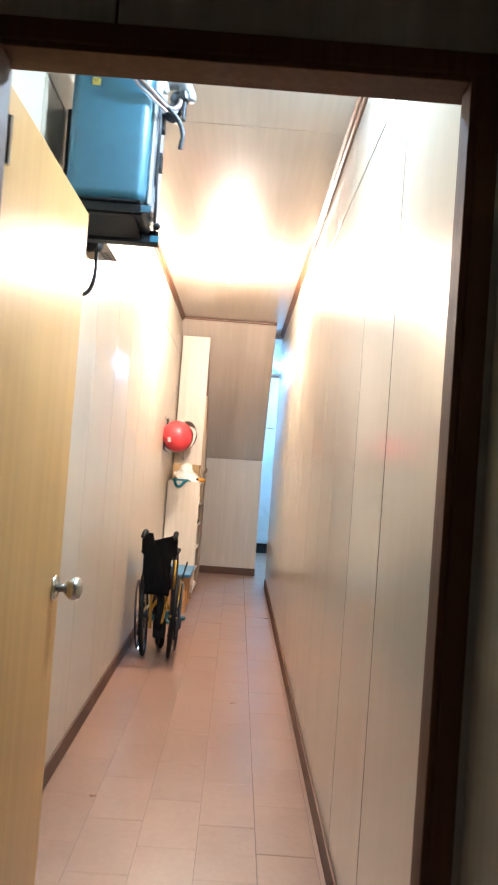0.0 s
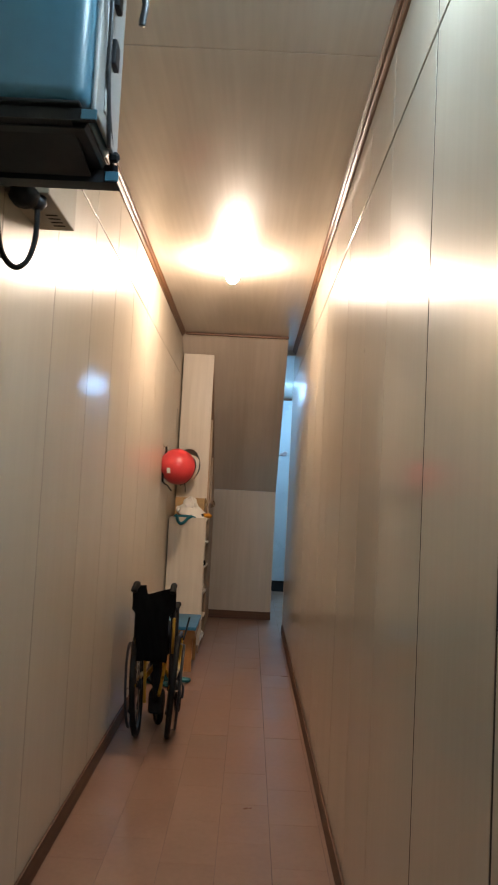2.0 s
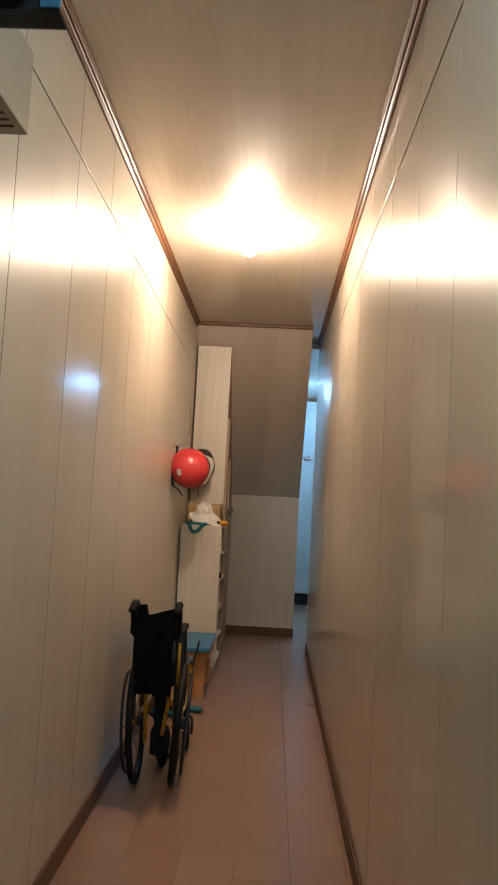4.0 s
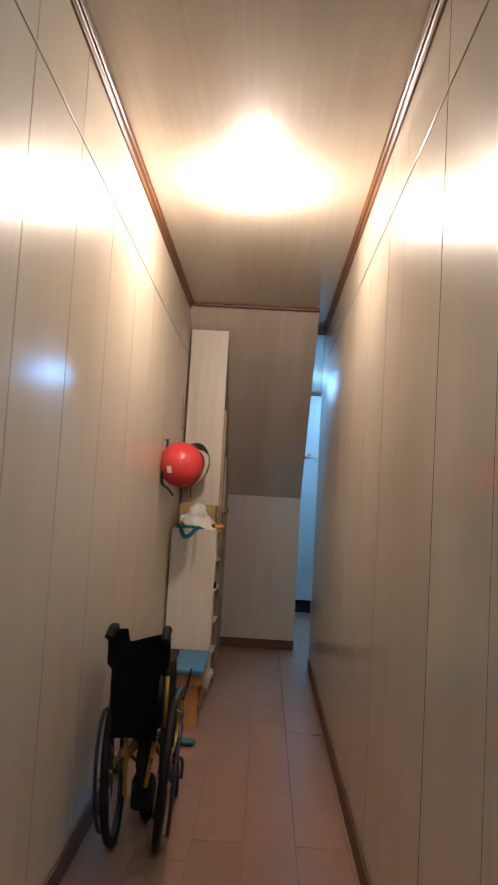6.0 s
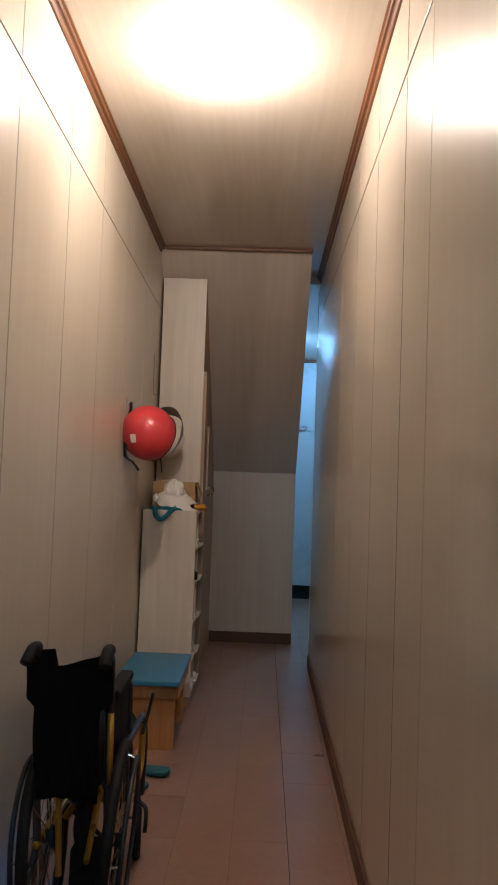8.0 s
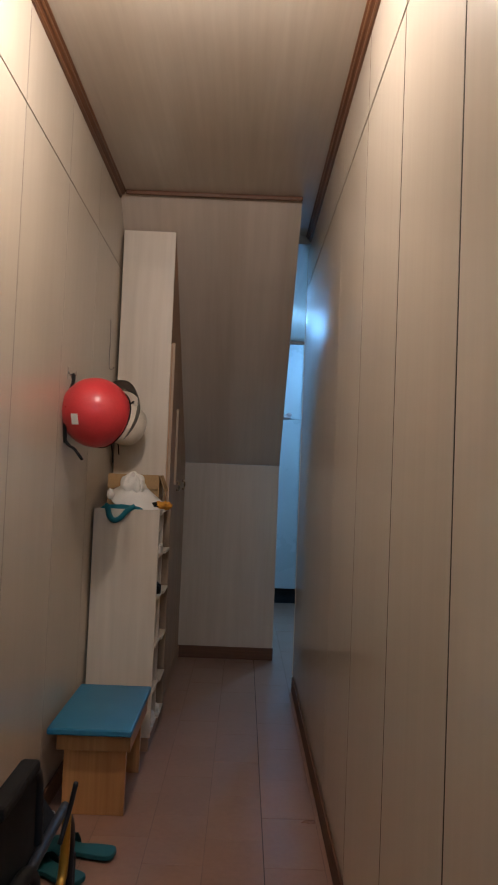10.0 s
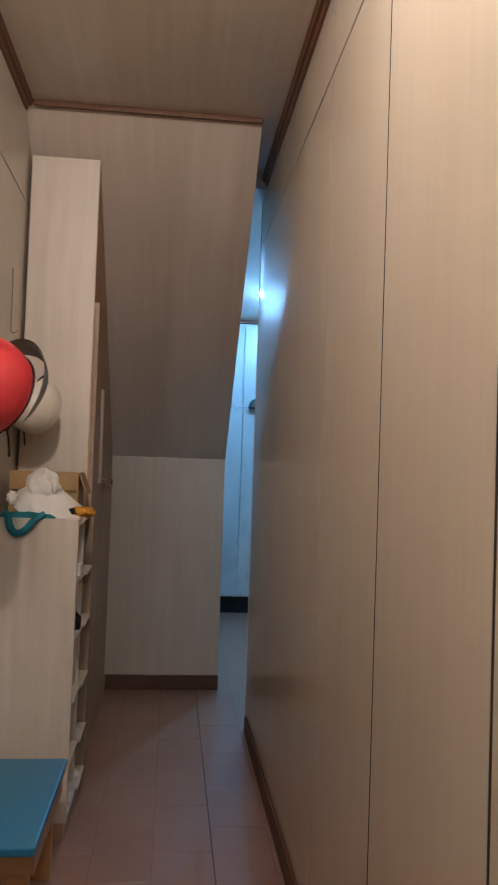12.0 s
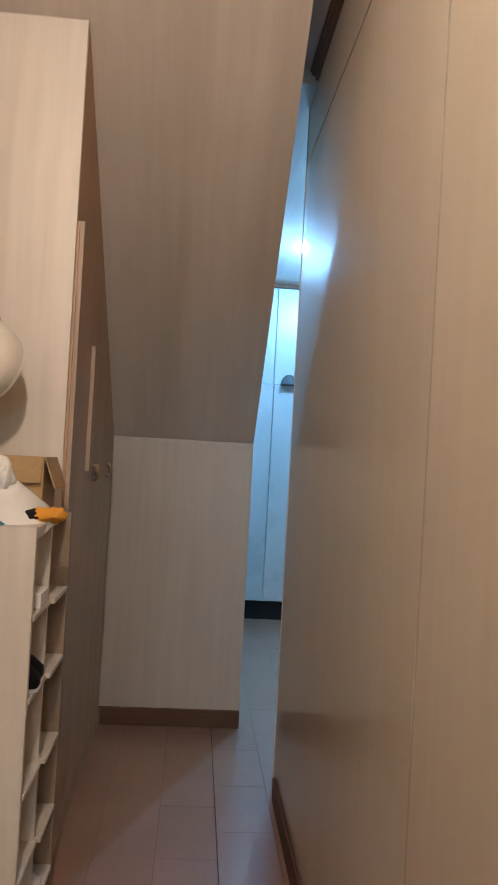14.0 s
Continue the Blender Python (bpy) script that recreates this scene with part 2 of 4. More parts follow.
def tube(points, radius, sides=8, steps=6, closed=False, flat=None):
    """A round or, with flat=(width, thickness), a strap-like bar along a smooth path."""
    path = smooth_path(points, steps, closed) if steps > 1 else [Vector(q) for q in points]
    bm = bmesh.new()
    rings, up, n = [], None, len(path)
    for i, c in enumerate(path):
        d = (path[(i + 1) % n] - path[i - 1]) if closed else (path[min(i + 1, n - 1)] - path[max(i - 1, 0)])
        d.normalize()
        if up is None:
            up = Vector((0, 0, 1)) if abs(d.z) < 0.9 else Vector((1, 0, 0))
        u = (up - d * up.dot(d)).normalized()
        w = d.cross(u)
        up = u
        ring = []
        for k in range(sides):
            a = 2 * math.pi * (k + 0.5) / sides
            ru, rw = (radius, radius) if flat is None else flat
            ring.append(bm.verts.new(c + u * math.cos(a) * ru + w * math.sin(a) * rw))
        rings.append(ring)
    for i in range(n if closed else n - 1):
        r, s = rings[i], rings[(i + 1) % n]
        for k in range(sides):
            bm.faces.new((r[k], r[(k + 1) % sides], s[(k + 1) % sides], s[k]))
    if not closed:
        bm.faces.new(rings[0])
        bm.faces.new(rings[-1][::-1])
    return bm


def hoop(centre, normal, radius, thick, sides=8, count=40):
    n = Vector(normal).normalized()
    u = n.orthogonal().normalized()
    w = n.cross(u)
    c = Vector(centre)
    return tube([c + (u * math.cos(2 * math.pi * i / count) + w * math.sin(2 * math.pi * i / count)) * radius for i in range(count)], thick, sides, 1, True)


def rod(a, b, radius, sides=10):
    return tube([a, b], radius, sides, 1)


def lathe(profile, at, axis=(0, 0, 1), sides=24):
    """A profile of (radius, height) turned about an axis through at."""
    bm = bmesh.new()
    rings = []
    for r, h in profile:
        rings.append([bm.verts.new((max(r, 1e-4) * math.cos(2 * math.pi * k / sides), max(r, 1e-4) * math.sin(2 * math.pi * k / sides), h)) for k in range(sides)])
    for p, q in zip(rings, rings[1:]):
        for k in range(sides):
            bm.faces.new((p[k], p[(k + 1) % sides], q[(k + 1) % sides], q[k]))
    bm.faces.new(rings[0][::-1])
    bm.faces.new(rings[-1])
    m = Matrix.Translation(at) @ Vector((0, 0, 1)).rotation_difference(Vector(axis)).to_matrix().to_4x4()
    bmesh.ops.transform(bm, matrix=m, verts=bm.verts)
    return bm


def dome(centre, rx, ry, rz, cut=-1.0, rot=None, u=28, v=18, dent=0.0):
    """An ellipsoid shell cut off below a share of its height."""
    bm = bmesh.new()
    bmesh.ops.create_uvsphere(bm, u_segments=u, v_segments=v, radius=1)
    if cut > -1:
        bmesh.ops.bisect_plane(bm, geom=list(bm.verts) + list(bm.edges) + list(bm.faces), plane_co=(0, 0, cut), plane_no=(0, 0, -1), clear_outer=True)
    for q in bm.verts:
        k = 1 + dent * noise.noise(q.co * 2.3)
        q.co = Vector((q.co.x * rx * k, q.co.y * ry * k, q.co.z * rz * k))
    m = Matrix.Translation(centre) @ (rot.to_matrix().to_4x4() if rot else Matrix())
    bmesh.ops.transform(bm, matrix=m, verts=bm.verts)
    return bm


# ---- structure: corridor ----
def panelled_wall(name, face, out, grooves, y0, y1, z1, label, sheet, level=False):
    """A backing wall with laminate sheets set proud of it; out is the side that the sheets face."""
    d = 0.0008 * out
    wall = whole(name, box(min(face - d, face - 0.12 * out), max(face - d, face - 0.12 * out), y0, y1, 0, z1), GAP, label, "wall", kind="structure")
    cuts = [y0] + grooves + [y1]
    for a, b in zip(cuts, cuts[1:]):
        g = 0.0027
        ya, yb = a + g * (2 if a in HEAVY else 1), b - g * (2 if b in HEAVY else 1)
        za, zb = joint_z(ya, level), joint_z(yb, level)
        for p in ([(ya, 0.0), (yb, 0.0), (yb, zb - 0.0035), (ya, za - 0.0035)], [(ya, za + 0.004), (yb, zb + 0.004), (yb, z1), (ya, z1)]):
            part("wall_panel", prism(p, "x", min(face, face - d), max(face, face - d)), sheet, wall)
    ja, jb = joint_z(y0, level), joint_z(y1, level)
    strip = prism([(y0, ja - 0.0015), (y1, jb - 0.0015), (y1, jb + 0.0065), (y0, ja + 0.0065)], "x", min(face, face + 0.003 * out), max(face, face + 0.003 * out), 0.0013)
    part("joint_trim", strip, sheet, wall, "narrow cream joint strip")
    return wall


HEAVY = (1.117, 1.665, 3.25, 4.22, 4.775, 5.37)
R_GROOVES = [1.117, 1.665, 2.24, 2.71, 3.25, 3.87, 4.22, 4.775, 5.37, 6.0]
L_GROOVES = [1.40, 1.96, 2.53, 3.12, 3.63, 4.17, 4.73, 5.28, 5.89, 6.49]
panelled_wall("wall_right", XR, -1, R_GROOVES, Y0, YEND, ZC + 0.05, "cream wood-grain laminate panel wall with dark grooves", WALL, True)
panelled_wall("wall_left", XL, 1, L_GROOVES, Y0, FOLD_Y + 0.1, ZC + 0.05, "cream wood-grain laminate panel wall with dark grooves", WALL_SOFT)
whole("wall_end_trim", box(XR - 0.003, XR + 0.125, YEND, YEND + 0.012, 0, ZC, 0.002), SIDE, "pale edge trim at the wall's end", "trim", kind="structure")

# corridor ceiling in two sheets with a seam
whole("ceiling", join(box(XL, XR, Y0, 2.377, ZC, ZC + 0.05, 0.0015, 1), box(XL, XR, 2.380, TOP_Y, ZC, ZC + 0.05, 0.0015, 1),
                      box(STAIR_X + 0.002, XR, TOP_Y, 7.66, ZC, ZC + 0.05, 0.0015, 1)), CEIL,
      "glossy cream wood-grain laminate ceiling with one seam", "ceiling", kind="structure")


def cornice(name, face, out, y0, y1):
    p = [(0, 0), (0, -0.042), (0.009, -0.042), (0.012, -0.036), (0.012, -0.026), (0.016, -0.022), (0.024, -0.022), (0.027, -0.018), (0.027, -0.01), (0.034, -0.006), (0.034, 0)]
    bm = prism([(face + out * u, ZC + v) for u, v in p], "y", y0, y1)
    whole(name, bm, TRIM, "brown varnished stepped ceiling moulding", "moulding", kind="structure")


cornice("trim_left", XL, 1, Y0, TOP_Y)
cornice("trim_right", XR, -1, Y0, 7.66)
whole("trim_end", box(XL + 0.034, STAIR_X, TOP_Y - 0.02, TOP_Y, ZC - 0.024, ZC, 0.006), TRIM, "brown varnished ceiling moulding above the stair soffit", "moulding", kind="structure")


def skirting(name, x0, x1, y0, y1, h=0.09):
    whole(name, box(x0, x1, y0, y1, 0, h, 0.003), BASE, "brown wooden baseboard", "baseboard", kind="structure")


skirting("baseboard_right", XR - 0.012, XR - 0.0005, Y0, YEND - 0.075)
skirting("baseboard_left", XL + 0.0005, XL + 0.012, Y0, 7.12)
skirting("baseboard_end", -0.366, STAIR_X + 0.003, FOLD_Y - 0.012, FOLD_Y - 0.0005)

# stair enclosure: upright foot and sloping soffit
slope = (FOLD_Z - (ZC - 0.002)) / (FOLD_Y - TOP_Y)
whole("stair_foot_wall", box(XL, STAIR_X, FOLD_Y, FOLD_Y + 0.1, 0, FOLD_Z, 0.001, 1), PANEL, "pale striped laminate wall below the stair soffit", "wall", kind="structure")
whole("stair_soffit", prism([(TOP_Y, ZC - 0.002), (FOLD_Y, FOLD_Z + 0.002), (FOLD_Y + 0.1, FOLD_Z + 0.002), (FOLD_Y + 0.1, ZC + 0.05), (TOP_Y, ZC + 0.05)], "x", XL, STAIR_X), PANEL,
      "pale striped laminate soffit sloping under a stair", "soffit", kind="structure")

# room beyond the corridor
RX0, RX1, RY1, RZ = -1.2, 2.3, 11.1, 2.87
whole("ceiling_beyond", join(box(RX0, RX1, FOLD_Y + 0.1, RY1 + 0.3, RZ, RZ + 0.05), box(STAIR_X, XR, 7.70, FOLD_Y + 0.1, RZ, RZ + 0.05), box(XR, RX1, YEND + 0.001, FOLD_Y + 0.1, RZ, RZ + 0.05), box(STAIR_X, XR, 7.66, 7.70, RZ, ZC + 0.05)), CEIL, "glossy laminate ceiling of the room beyond", "ceiling", kind="structure")
whole("wall_beyond_west", box(RX0 - 0.1, RX0, FOLD_Y + 0.1, RY1 + 0.3, 0, RZ + 0.05), WALL, "laminate wall of the room beyond", "wall", kind="structure")
whole("wall_beyond_east", box(RX1, RX1 + 0.1, YEND - 0.1, RY1 + 0.3, 0, RZ + 0.05), WALL, "laminate wall of the room beyond", "wall", kind="structure")
whole("wall_beyond_south", box(XR + 0.12, RX1, YEND - 0.1, YEND, 0, RZ + 0.1), WALL, "laminate wall of the room beyond", "wall", kind="structure")
whole("wall_beyond_stair", box(RX0, XL, FOLD_Y, FOLD_Y + 0.1, 0, RZ + 0.1), WALL, "laminate wall beside the stair", "wall", kind="structure")
whole("wall_beyond_north", box(RX0, RX1, RY1 + 0.3, RY1 + 0.4, 0, RZ + 0.05), WALL, "laminate wall behind the cupboards", "wall", kind="structure")

# door wall and the dark space in front of it
DZ, DX0, DX1 = 2.07, -0.418, 0.395
HALL = "grey laminate wall of the dark hall in front"
whole("wall_door_left", box(-1.3, DX0 - 0.03, Y0 - 0.1, Y0 - 0.001, 0, 2.7), GREY, HALL, "wall", kind="structure")
whole("wall_door_right", box(DX1 + 0.03, 1.3, Y0 - 0.1, Y0 - 0.001, 0, 2.7), GREY, HALL, "wall", kind="structure")
over = whole("wall_door_top", box(DX0 - 0.03, DX1 + 0.03, Y0 - 0.092, Y0 - 0.001, DZ + 0.03, 3.0), GAP, "dark panels above the doorway", "wall", kind="structure")
part("wall_panel", box(DX0 - 0.03, -0.222, Y0 - 0.1, Y0 - 0.092, DZ + 0.03, 2.7, 0.001, 1), GREY, over)
part("wall_panel", box(-0.216, DX1 + 0.03, Y0 - 0.1, Y0 - 0.092, DZ + 0.03, 2.7, 0.001, 1), GREY, over)
whole("wall_hall_back", box(-1.4, 1.4, -2.6, -2.5, 0, 2.7), GREY, HALL, "wall", kind="structure")
whole("wall_hall_west", box(-1.4, -1.3, -2.5, Y0, 0, 2.7), GREY, HALL, "wall", kind="structure")
whole("wall_hall_east", box(1.3, 1.4, -2.5, Y0, 0, 2.7), GREY, HALL, "wall", kind="structure")
whole("ceiling_hall", box(-1.3, 1.3, -2.5, Y0, 2.7, 2.75), GREY, "grey ceiling of the dark hall", "ceiling", kind="structure")
whole("wall_hall_return", box(0.447, 0.547, -1.6, Y0 - 0.107, 0, 2.7), GREY, HALL, "wall", kind="structure")
frame_1 = whole("door_frame", box(DX0 - 0.04, DX1 + 0.04, Y0 - 0.105, Y0 + 0.004, DZ, DZ + 0.04, 0.004), FRAME, "dark brown wooden door frame", "door frame", kind="structure")
part("jamb", box(DX0 - 0.04, DX0, Y0 - 0.105, Y0 + 0.004, 0, DZ, 0.004), FRAME, frame_1)
part("jamb", box(DX1, DX1 + 0.04, Y0 - 0.105, Y0 + 0.004, 0, DZ, 0.004), FRAME, frame_1)
part("door_stop", box(DX0 + 0.0125, DX1 - 0.0125, Y0 - 0.103, Y0 - 0.045, DZ - 0.012, DZ - 0.0005, 0.002), FRAME, frame_1)
for sx0, sx1 in ((DX0 + 0.0005, DX0 + 0.012), (DX1 - 0.012, DX1 - 0.0005)):
    part("door_stop", box(sx0, sx1, Y0 - 0.103, Y0 - 0.045, 0, DZ - 0.0005, 0.002), FRAME, frame_1)
whole("corridor_head", box(XL, XR, Y0 + 0.0, Y0 + 0.008, DZ + 0.05, ZC, 0.001, 1), WALL, "cream laminate above the doorway", "wall", kind="structure")

# open door leaf
door = thing("door_1", (-0.425, 0.355, 0.01), "honey-coloured veneered door standing open, with a chrome knob", "door", kind="structure")
leaf = box(-0.463, -0.425, 0.357, 1.085, 0.012, 2.055, 0.003)
part("leaf", leaf, LEAF, door)
knob = part("knob", lathe([(0.012, 0), (0.012, 0.028), (0.02, 0.034), (0.029, 0.045), (0.031, 0.058), (0.026, 0.07), (0.012, 0.075)], (-0.425, 1.02, 1.03), (1, 0, 0)), CHROME, door, "round chrome door knob", True)
part("rosette", lathe([(0.034, 0), (0.034, 0.004), (0.028, 0.009), (0.012, 0.01)], (-0.4245, 1.02, 1.03), (1, 0, 0)), CHROME, knob, "", True)
for hz in (0.3, 1.1, 1.9):
    part("hinge", rod((-0.418, 0.355, hz), (-0.418, 0.355, hz + 0.09), 0.006), CHROME, door)

# ---- lamps ----
LX, LY = -0.133, 4.73
lamp = thing("ceiling_lamp", (LX, LY, ZC - 0.148), "bare warm bulb in a small white ceiling holder", "lamp")
part("holder", lathe([(0.036, 0), (0.036, -0.008), (0.024, -0.016), (0.02, -0.022)], (LX, LY, ZC - 0.0005)), WHITEPL, lamp, "", True)
part("bulb", lathe([(0.02, -0.0225), (0.032, -0.034), (0.041, -0.052), (0.045, -0.078), (0.043, -0.104), (0.035, -0.127), (0.021, -0.142), (0.003, -0.148)], (LX, LY, ZC), sides=20), BULB, lamp, "glowing warm bulb", True)


def batten_lamp(name, x0, x1, y0, y1, z, glow, label):
    lb = thing(name, ((x0 + x1) / 2, (y0 + y1) / 2, z - 0.08), label, "lamp")
    along = x1 - x0 > y1 - y0
    xm, ym = (x0 + x1) / 2, (y0 + y1) / 2
    if along:
        part("housing", box(x0, x1, ym - 0.03, ym + 0.03, z - 0.035, z - 0.0005, 0.004), WHITEPL, lb)
        part("tube", rod((x0 + 0.04, ym, z - 0.06), (x1 - 0.04, ym, z - 0.06), 0.013), glow, lb, "glowing fluorescent tube")
        for x in (x0 + 0.02, x1 - 0.02):
            part("end_cap", box(x - 0.012, x + 0.012, ym - 0.016, ym + 0.016, z - 0.078, z - 0.036, 0.003), WHITEPL, lb)
    else:
        part("housing", box(xm - 0.03, xm + 0.03, y0, y1, z - 0.035, z - 0.0005, 0.004), WHITEPL, lb)
        part("tube", rod((xm, y0 + 0.04, z - 0.06), (xm, y1 - 0.04, z - 0.06), 0.013), glow, lb, "glowing fluorescent tube")
        for y in (y0 + 0.02, y1 - 0.02):
            part("end_cap", box(xm - 0.016, xm + 0.016, y - 0.012, y + 0.012, z - 0.078, z - 0.036, 0.003), WHITEPL, lb)


for bx, by, glow in ((0.21, 9.7, TUBE), (0.95, 9.95, STRONG)):
    fb = thing("ceiling_bulb", (bx, by, RZ - 0.11), "cold bluish bulb on the far room's ceiling", "lamp", "cold bulbs of the far room")
    part("holder", lathe([(0.04, 0), (0.04, -0.01), (0.025, -0.02), (0.02, -0.045)], (bx, by, RZ - 0.0005)), WHITEPL, fb, "", True)
    part("bulb", lathe([(0.02, -0.046), (0.03, -0.058), (0.036, -0.075), (0.033, -0.093), (0.02, -0.106), (0.003, -0.11)], (bx, by, RZ), sides=20), glow, fb, "glowing cold bulb", True)
batten_lamp("fluorescent_lamp", 0.08, 0.42, 1.21, 1.29, ZC, TUBE2, "cold white fluorescent lamp on the ceiling by the door")


# ---- far cupboards ----
def cupboard_column(x0, x1):
    c = thing("tall_cupboard", ((x0 + x1) / 2, RY1 + 0.15, 0), "tall white cupboard with upper and lower doors on a black plinth", "cupboard", "cupboards of the far room")
    part("body", box(x0, x1, RY1 + 0.02, RY1 + 0.3, 0.16, 2.0), BLUEWHITE, c)
    part("upper_body", box(x0, x1, RY1 + 0.06, RY1 + 0.3, 2.0, RZ - 0.035), BLUEWHITE, c)
    part("plinth", box(x0, x1, RY1 + 0.04, RY1 + 0.3, 0, 0.16), DARKBASE, c, "black plinth")
    part("door", box(x0 + 0.003, x1 - 0.003, RY1, RY1 + 0.02, 0.165, 1.995, 0.002), BLUEWHITE, c)
    part("door", box(x0 + 0.003, x1 - 0.003, RY1 + 0.04, RY1 + 0.06, 2.006, RZ - 0.04, 0.002), BLUEWHITE, c)
    part("cornice", box(x0, x1, RY1 + 0.03, RY1 + 0.3, RZ - 0.035, RZ - 0.001, 0.003), FRAME, c)


for i in range(7):
    cupboard_column(-0.705 + 0.46 * i, -0.705 + 0.46 * (i + 1))
whole("cap", join(dome((0.80, RY1 + 0.0, 2.001), 0.07, 0.075, 0.09, 0.0), prism([(0.73, 2.0005), (0.87, 2.0005), (0.87, 2.006), (0.73, 2.006)], "y", RY1 - 0.09, RY1 + 0.03)), GREYCLOTH, "dark grey cap lying on the cupboard's ledge", "cap", smooth=True)

# ---- wardrobe under the stair ----
WX = -0.362


def soffit_z(y):
    return ZC - 0.002 + slope * (y - TOP_Y)


wd = thing("wardrobe", (-0.52, 7.8, 0), "built-in wardrobe under the stair with pale side and brown doors", "wardrobe")
part("side_panel", box(XL + 0.014, WX, 7.13, 7.15, 0.0, 2.742, 0.001, 1), SIDE, wd, "pale striped laminate side panel")
part("body", prism([(7.15, 0), (FOLD_Y - 0.014, 0), (FOLD_Y - 0.014, soffit_z(FOLD_Y - 0.014) - 0.004), (7.20, soffit_z(7.20) - 0.004), (7.15, 2.735)], "x", XL + 0.014, WX - 0.004), FRONT, wd)
for ya, yb, top in ((7.153, 7.555, 2.11), (7.56, 8.03, 1.765), (8.035, 8.46, 1.36)):
    dr = part("door", box(WX - 0.003, WX + 0.007, ya, yb, 0.09, top, 0.0015, 1), FRONT, wd)
    if top > 1.5:
        part("edge_strip", box(WX + 0.0075, WX + 0.022, ya + 0.001, ya + 0.011, 0.12 if top > 2 else 1.30, top, 0.001, 1), RAWWOOD, dr, "raw light wood edge")
for hy in (7.77, 7.82, 8.22):
    part("handle", tube([(WX + 0.006, hy, 1.262), (WX + 0.022, hy, 1.266), (WX + 0.022, hy, 1.312), (WX + 0.006, hy, 1.316)], 0.0065, 8, 5), BRASS, wd, "small aged brass handle", True)
part("plinth", box(WX - 0.003, WX + 0.006, 7.16, FOLD_Y - 0.014, 0.0, 0.085), FRONT, wd)

# ---- shoe cabinet ----
CX0, CX1, CY0, CY1, CZ = -0.659, -0.332, 6.65, 7.118, 1.184
cab = thing("shoe_cabinet", ((CX0 + CX1) / 2, (CY0 + CY1) / 2, 0), "pale laminate shoe cabinet with open cubbyholes, partly filled", "cabinet")
part("side", box(CX0, CX1, CY0, CY0 + 0.018, 0.068, CZ, 0.001, 1), SIDE, cab)
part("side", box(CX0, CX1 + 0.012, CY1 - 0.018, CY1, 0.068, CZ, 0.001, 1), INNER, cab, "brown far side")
part("top", box(CX0, CX1, CY0 + 0.0185, CY1 - 0.0185, CZ - 0.02, CZ - 0.002, 0.001, 1), SIDE, cab)
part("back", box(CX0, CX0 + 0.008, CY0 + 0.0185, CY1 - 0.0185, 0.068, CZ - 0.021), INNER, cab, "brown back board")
part("plinth", box(CX0 + 0.01, CX1 - 0.008, CY0 + 0.006, CY1 - 0.012, 0, 0.068), FRONT, cab, "brown plinth")
MID = (CY0 + CY1) / 2
part("divider", box(CX0 + 0.01, CX1 - 0.004, MID - 0.008, MID + 0.008, 0.09, CZ - 0.021, 0.001, 1), SIDE, cab)
ROWS_Z = [0.09, 0.275, 0.495, 0.735, 0.945]
for z in ROWS_Z:
    for ya, yb, out in ((CY0 + 0.0185, MID - 0.0085, 0.004), (MID + 0.0085, CY1 - 0.0185, 0.013)):
        part("shelf", box(CX0 + 0.01, CX1 + out, ya, yb, z, z + 0.014, 0.001, 1), SIDE, cab)


def shoe(x, y, z, material, label, length=0.24, width=0.08, tall=0.075):
    """A low shoe lying with its toe towards the cabinet's front."""
    bm = bmesh.new()
    rings = []
    for i in range(9):
        t = i / 8
        w = width / 2 * (0.78 + 0.3 * math.sin(math.pi * (0.25 + 0.62 * t))) * (0.55 if i in (0, 8) else 1)
        h = tall * (1.0 - 0.55 * max(0, (t - 0.35)) / 0.65) * (0.7 if i in (0, 8) else 1)
        rings.append([bm.verts.new((x - length * (1 - t), y + w * math.cos(math.pi * k / 8), z + 0.012 + h * math.sin(math.pi * k / 8) ** 0.7)) for k in range(9)])
    for a, b in zip(rings, rings[1:]):
        for k in range(8):
            bm.faces.new((a[k], a[k + 1], b[k + 1], b[k]))
        bm.faces.new((a[0], b[0], b[8], a[8]))
    bm.faces.new(rings[0])
    bm.faces.new(rings[-1][::-1])
    s = thing("shoe", (x - length / 2, y, z), label, "shoe", "shoes in the cabinet")
    part("upper", bm, material, s, "", True)
    part("sole", prism([(x - length, y - width * 0.34), (x - length * 0.5, y - width * 0.4), (x - 0.06, y - width * 0.5), (x + 0.002, y - width * 0.2), (x + 0.002, y + width * 0.2), (x - 0.06, y + width * 0.5), (x - length * 0.5, y + width * 0.4), (x - length, y + width * 0.34)], "z", z + 0.0005, z + 0.013, 0.002), WHITEPL, s, "pale sole")


NEARC, FARC = (CY0 + MID) / 2, (MID + CY1) / 2
shoe(CX1 + 0.012, NEARC - 0.03, 0.7495, RUBBER, "black leather shoe in a cubbyhole", tall=0.10)
shoe(CX1 + 0.004, NEARC + 0.055, 0.7495, RUBBER, "black leather shoe in a cubbyhole", tall=0.10)
shoe(CX1 + 0.005, NEARC - 0.045, 0.104, CLOTH, "white canvas shoe in a cubbyhole", tall=0.09)
shoe(CX1 + 0.0, NEARC + 0.045, 0.104, CLOTH, "white canvas shoe in a cubbyhole", tall=0.09)
shoe(CX1 + 0.008, FARC - 0.05, 0.104, CLOTH, "white canvas shoe in a cubbyhole")
shoe(CX1 - 0.04, FARC + 0.045, 0.2895, CARD, "brown shoe in a cubbyhole")
shoe(CX1 - 0.02, NEARC - 0.04, 0.2895, FOAM, "off-white shoe in a cubbyhole")
shoe(CX1 - 0.05, FARC - 0.04, 0.5095, GALV, "grey shoe in a cubbyhole")
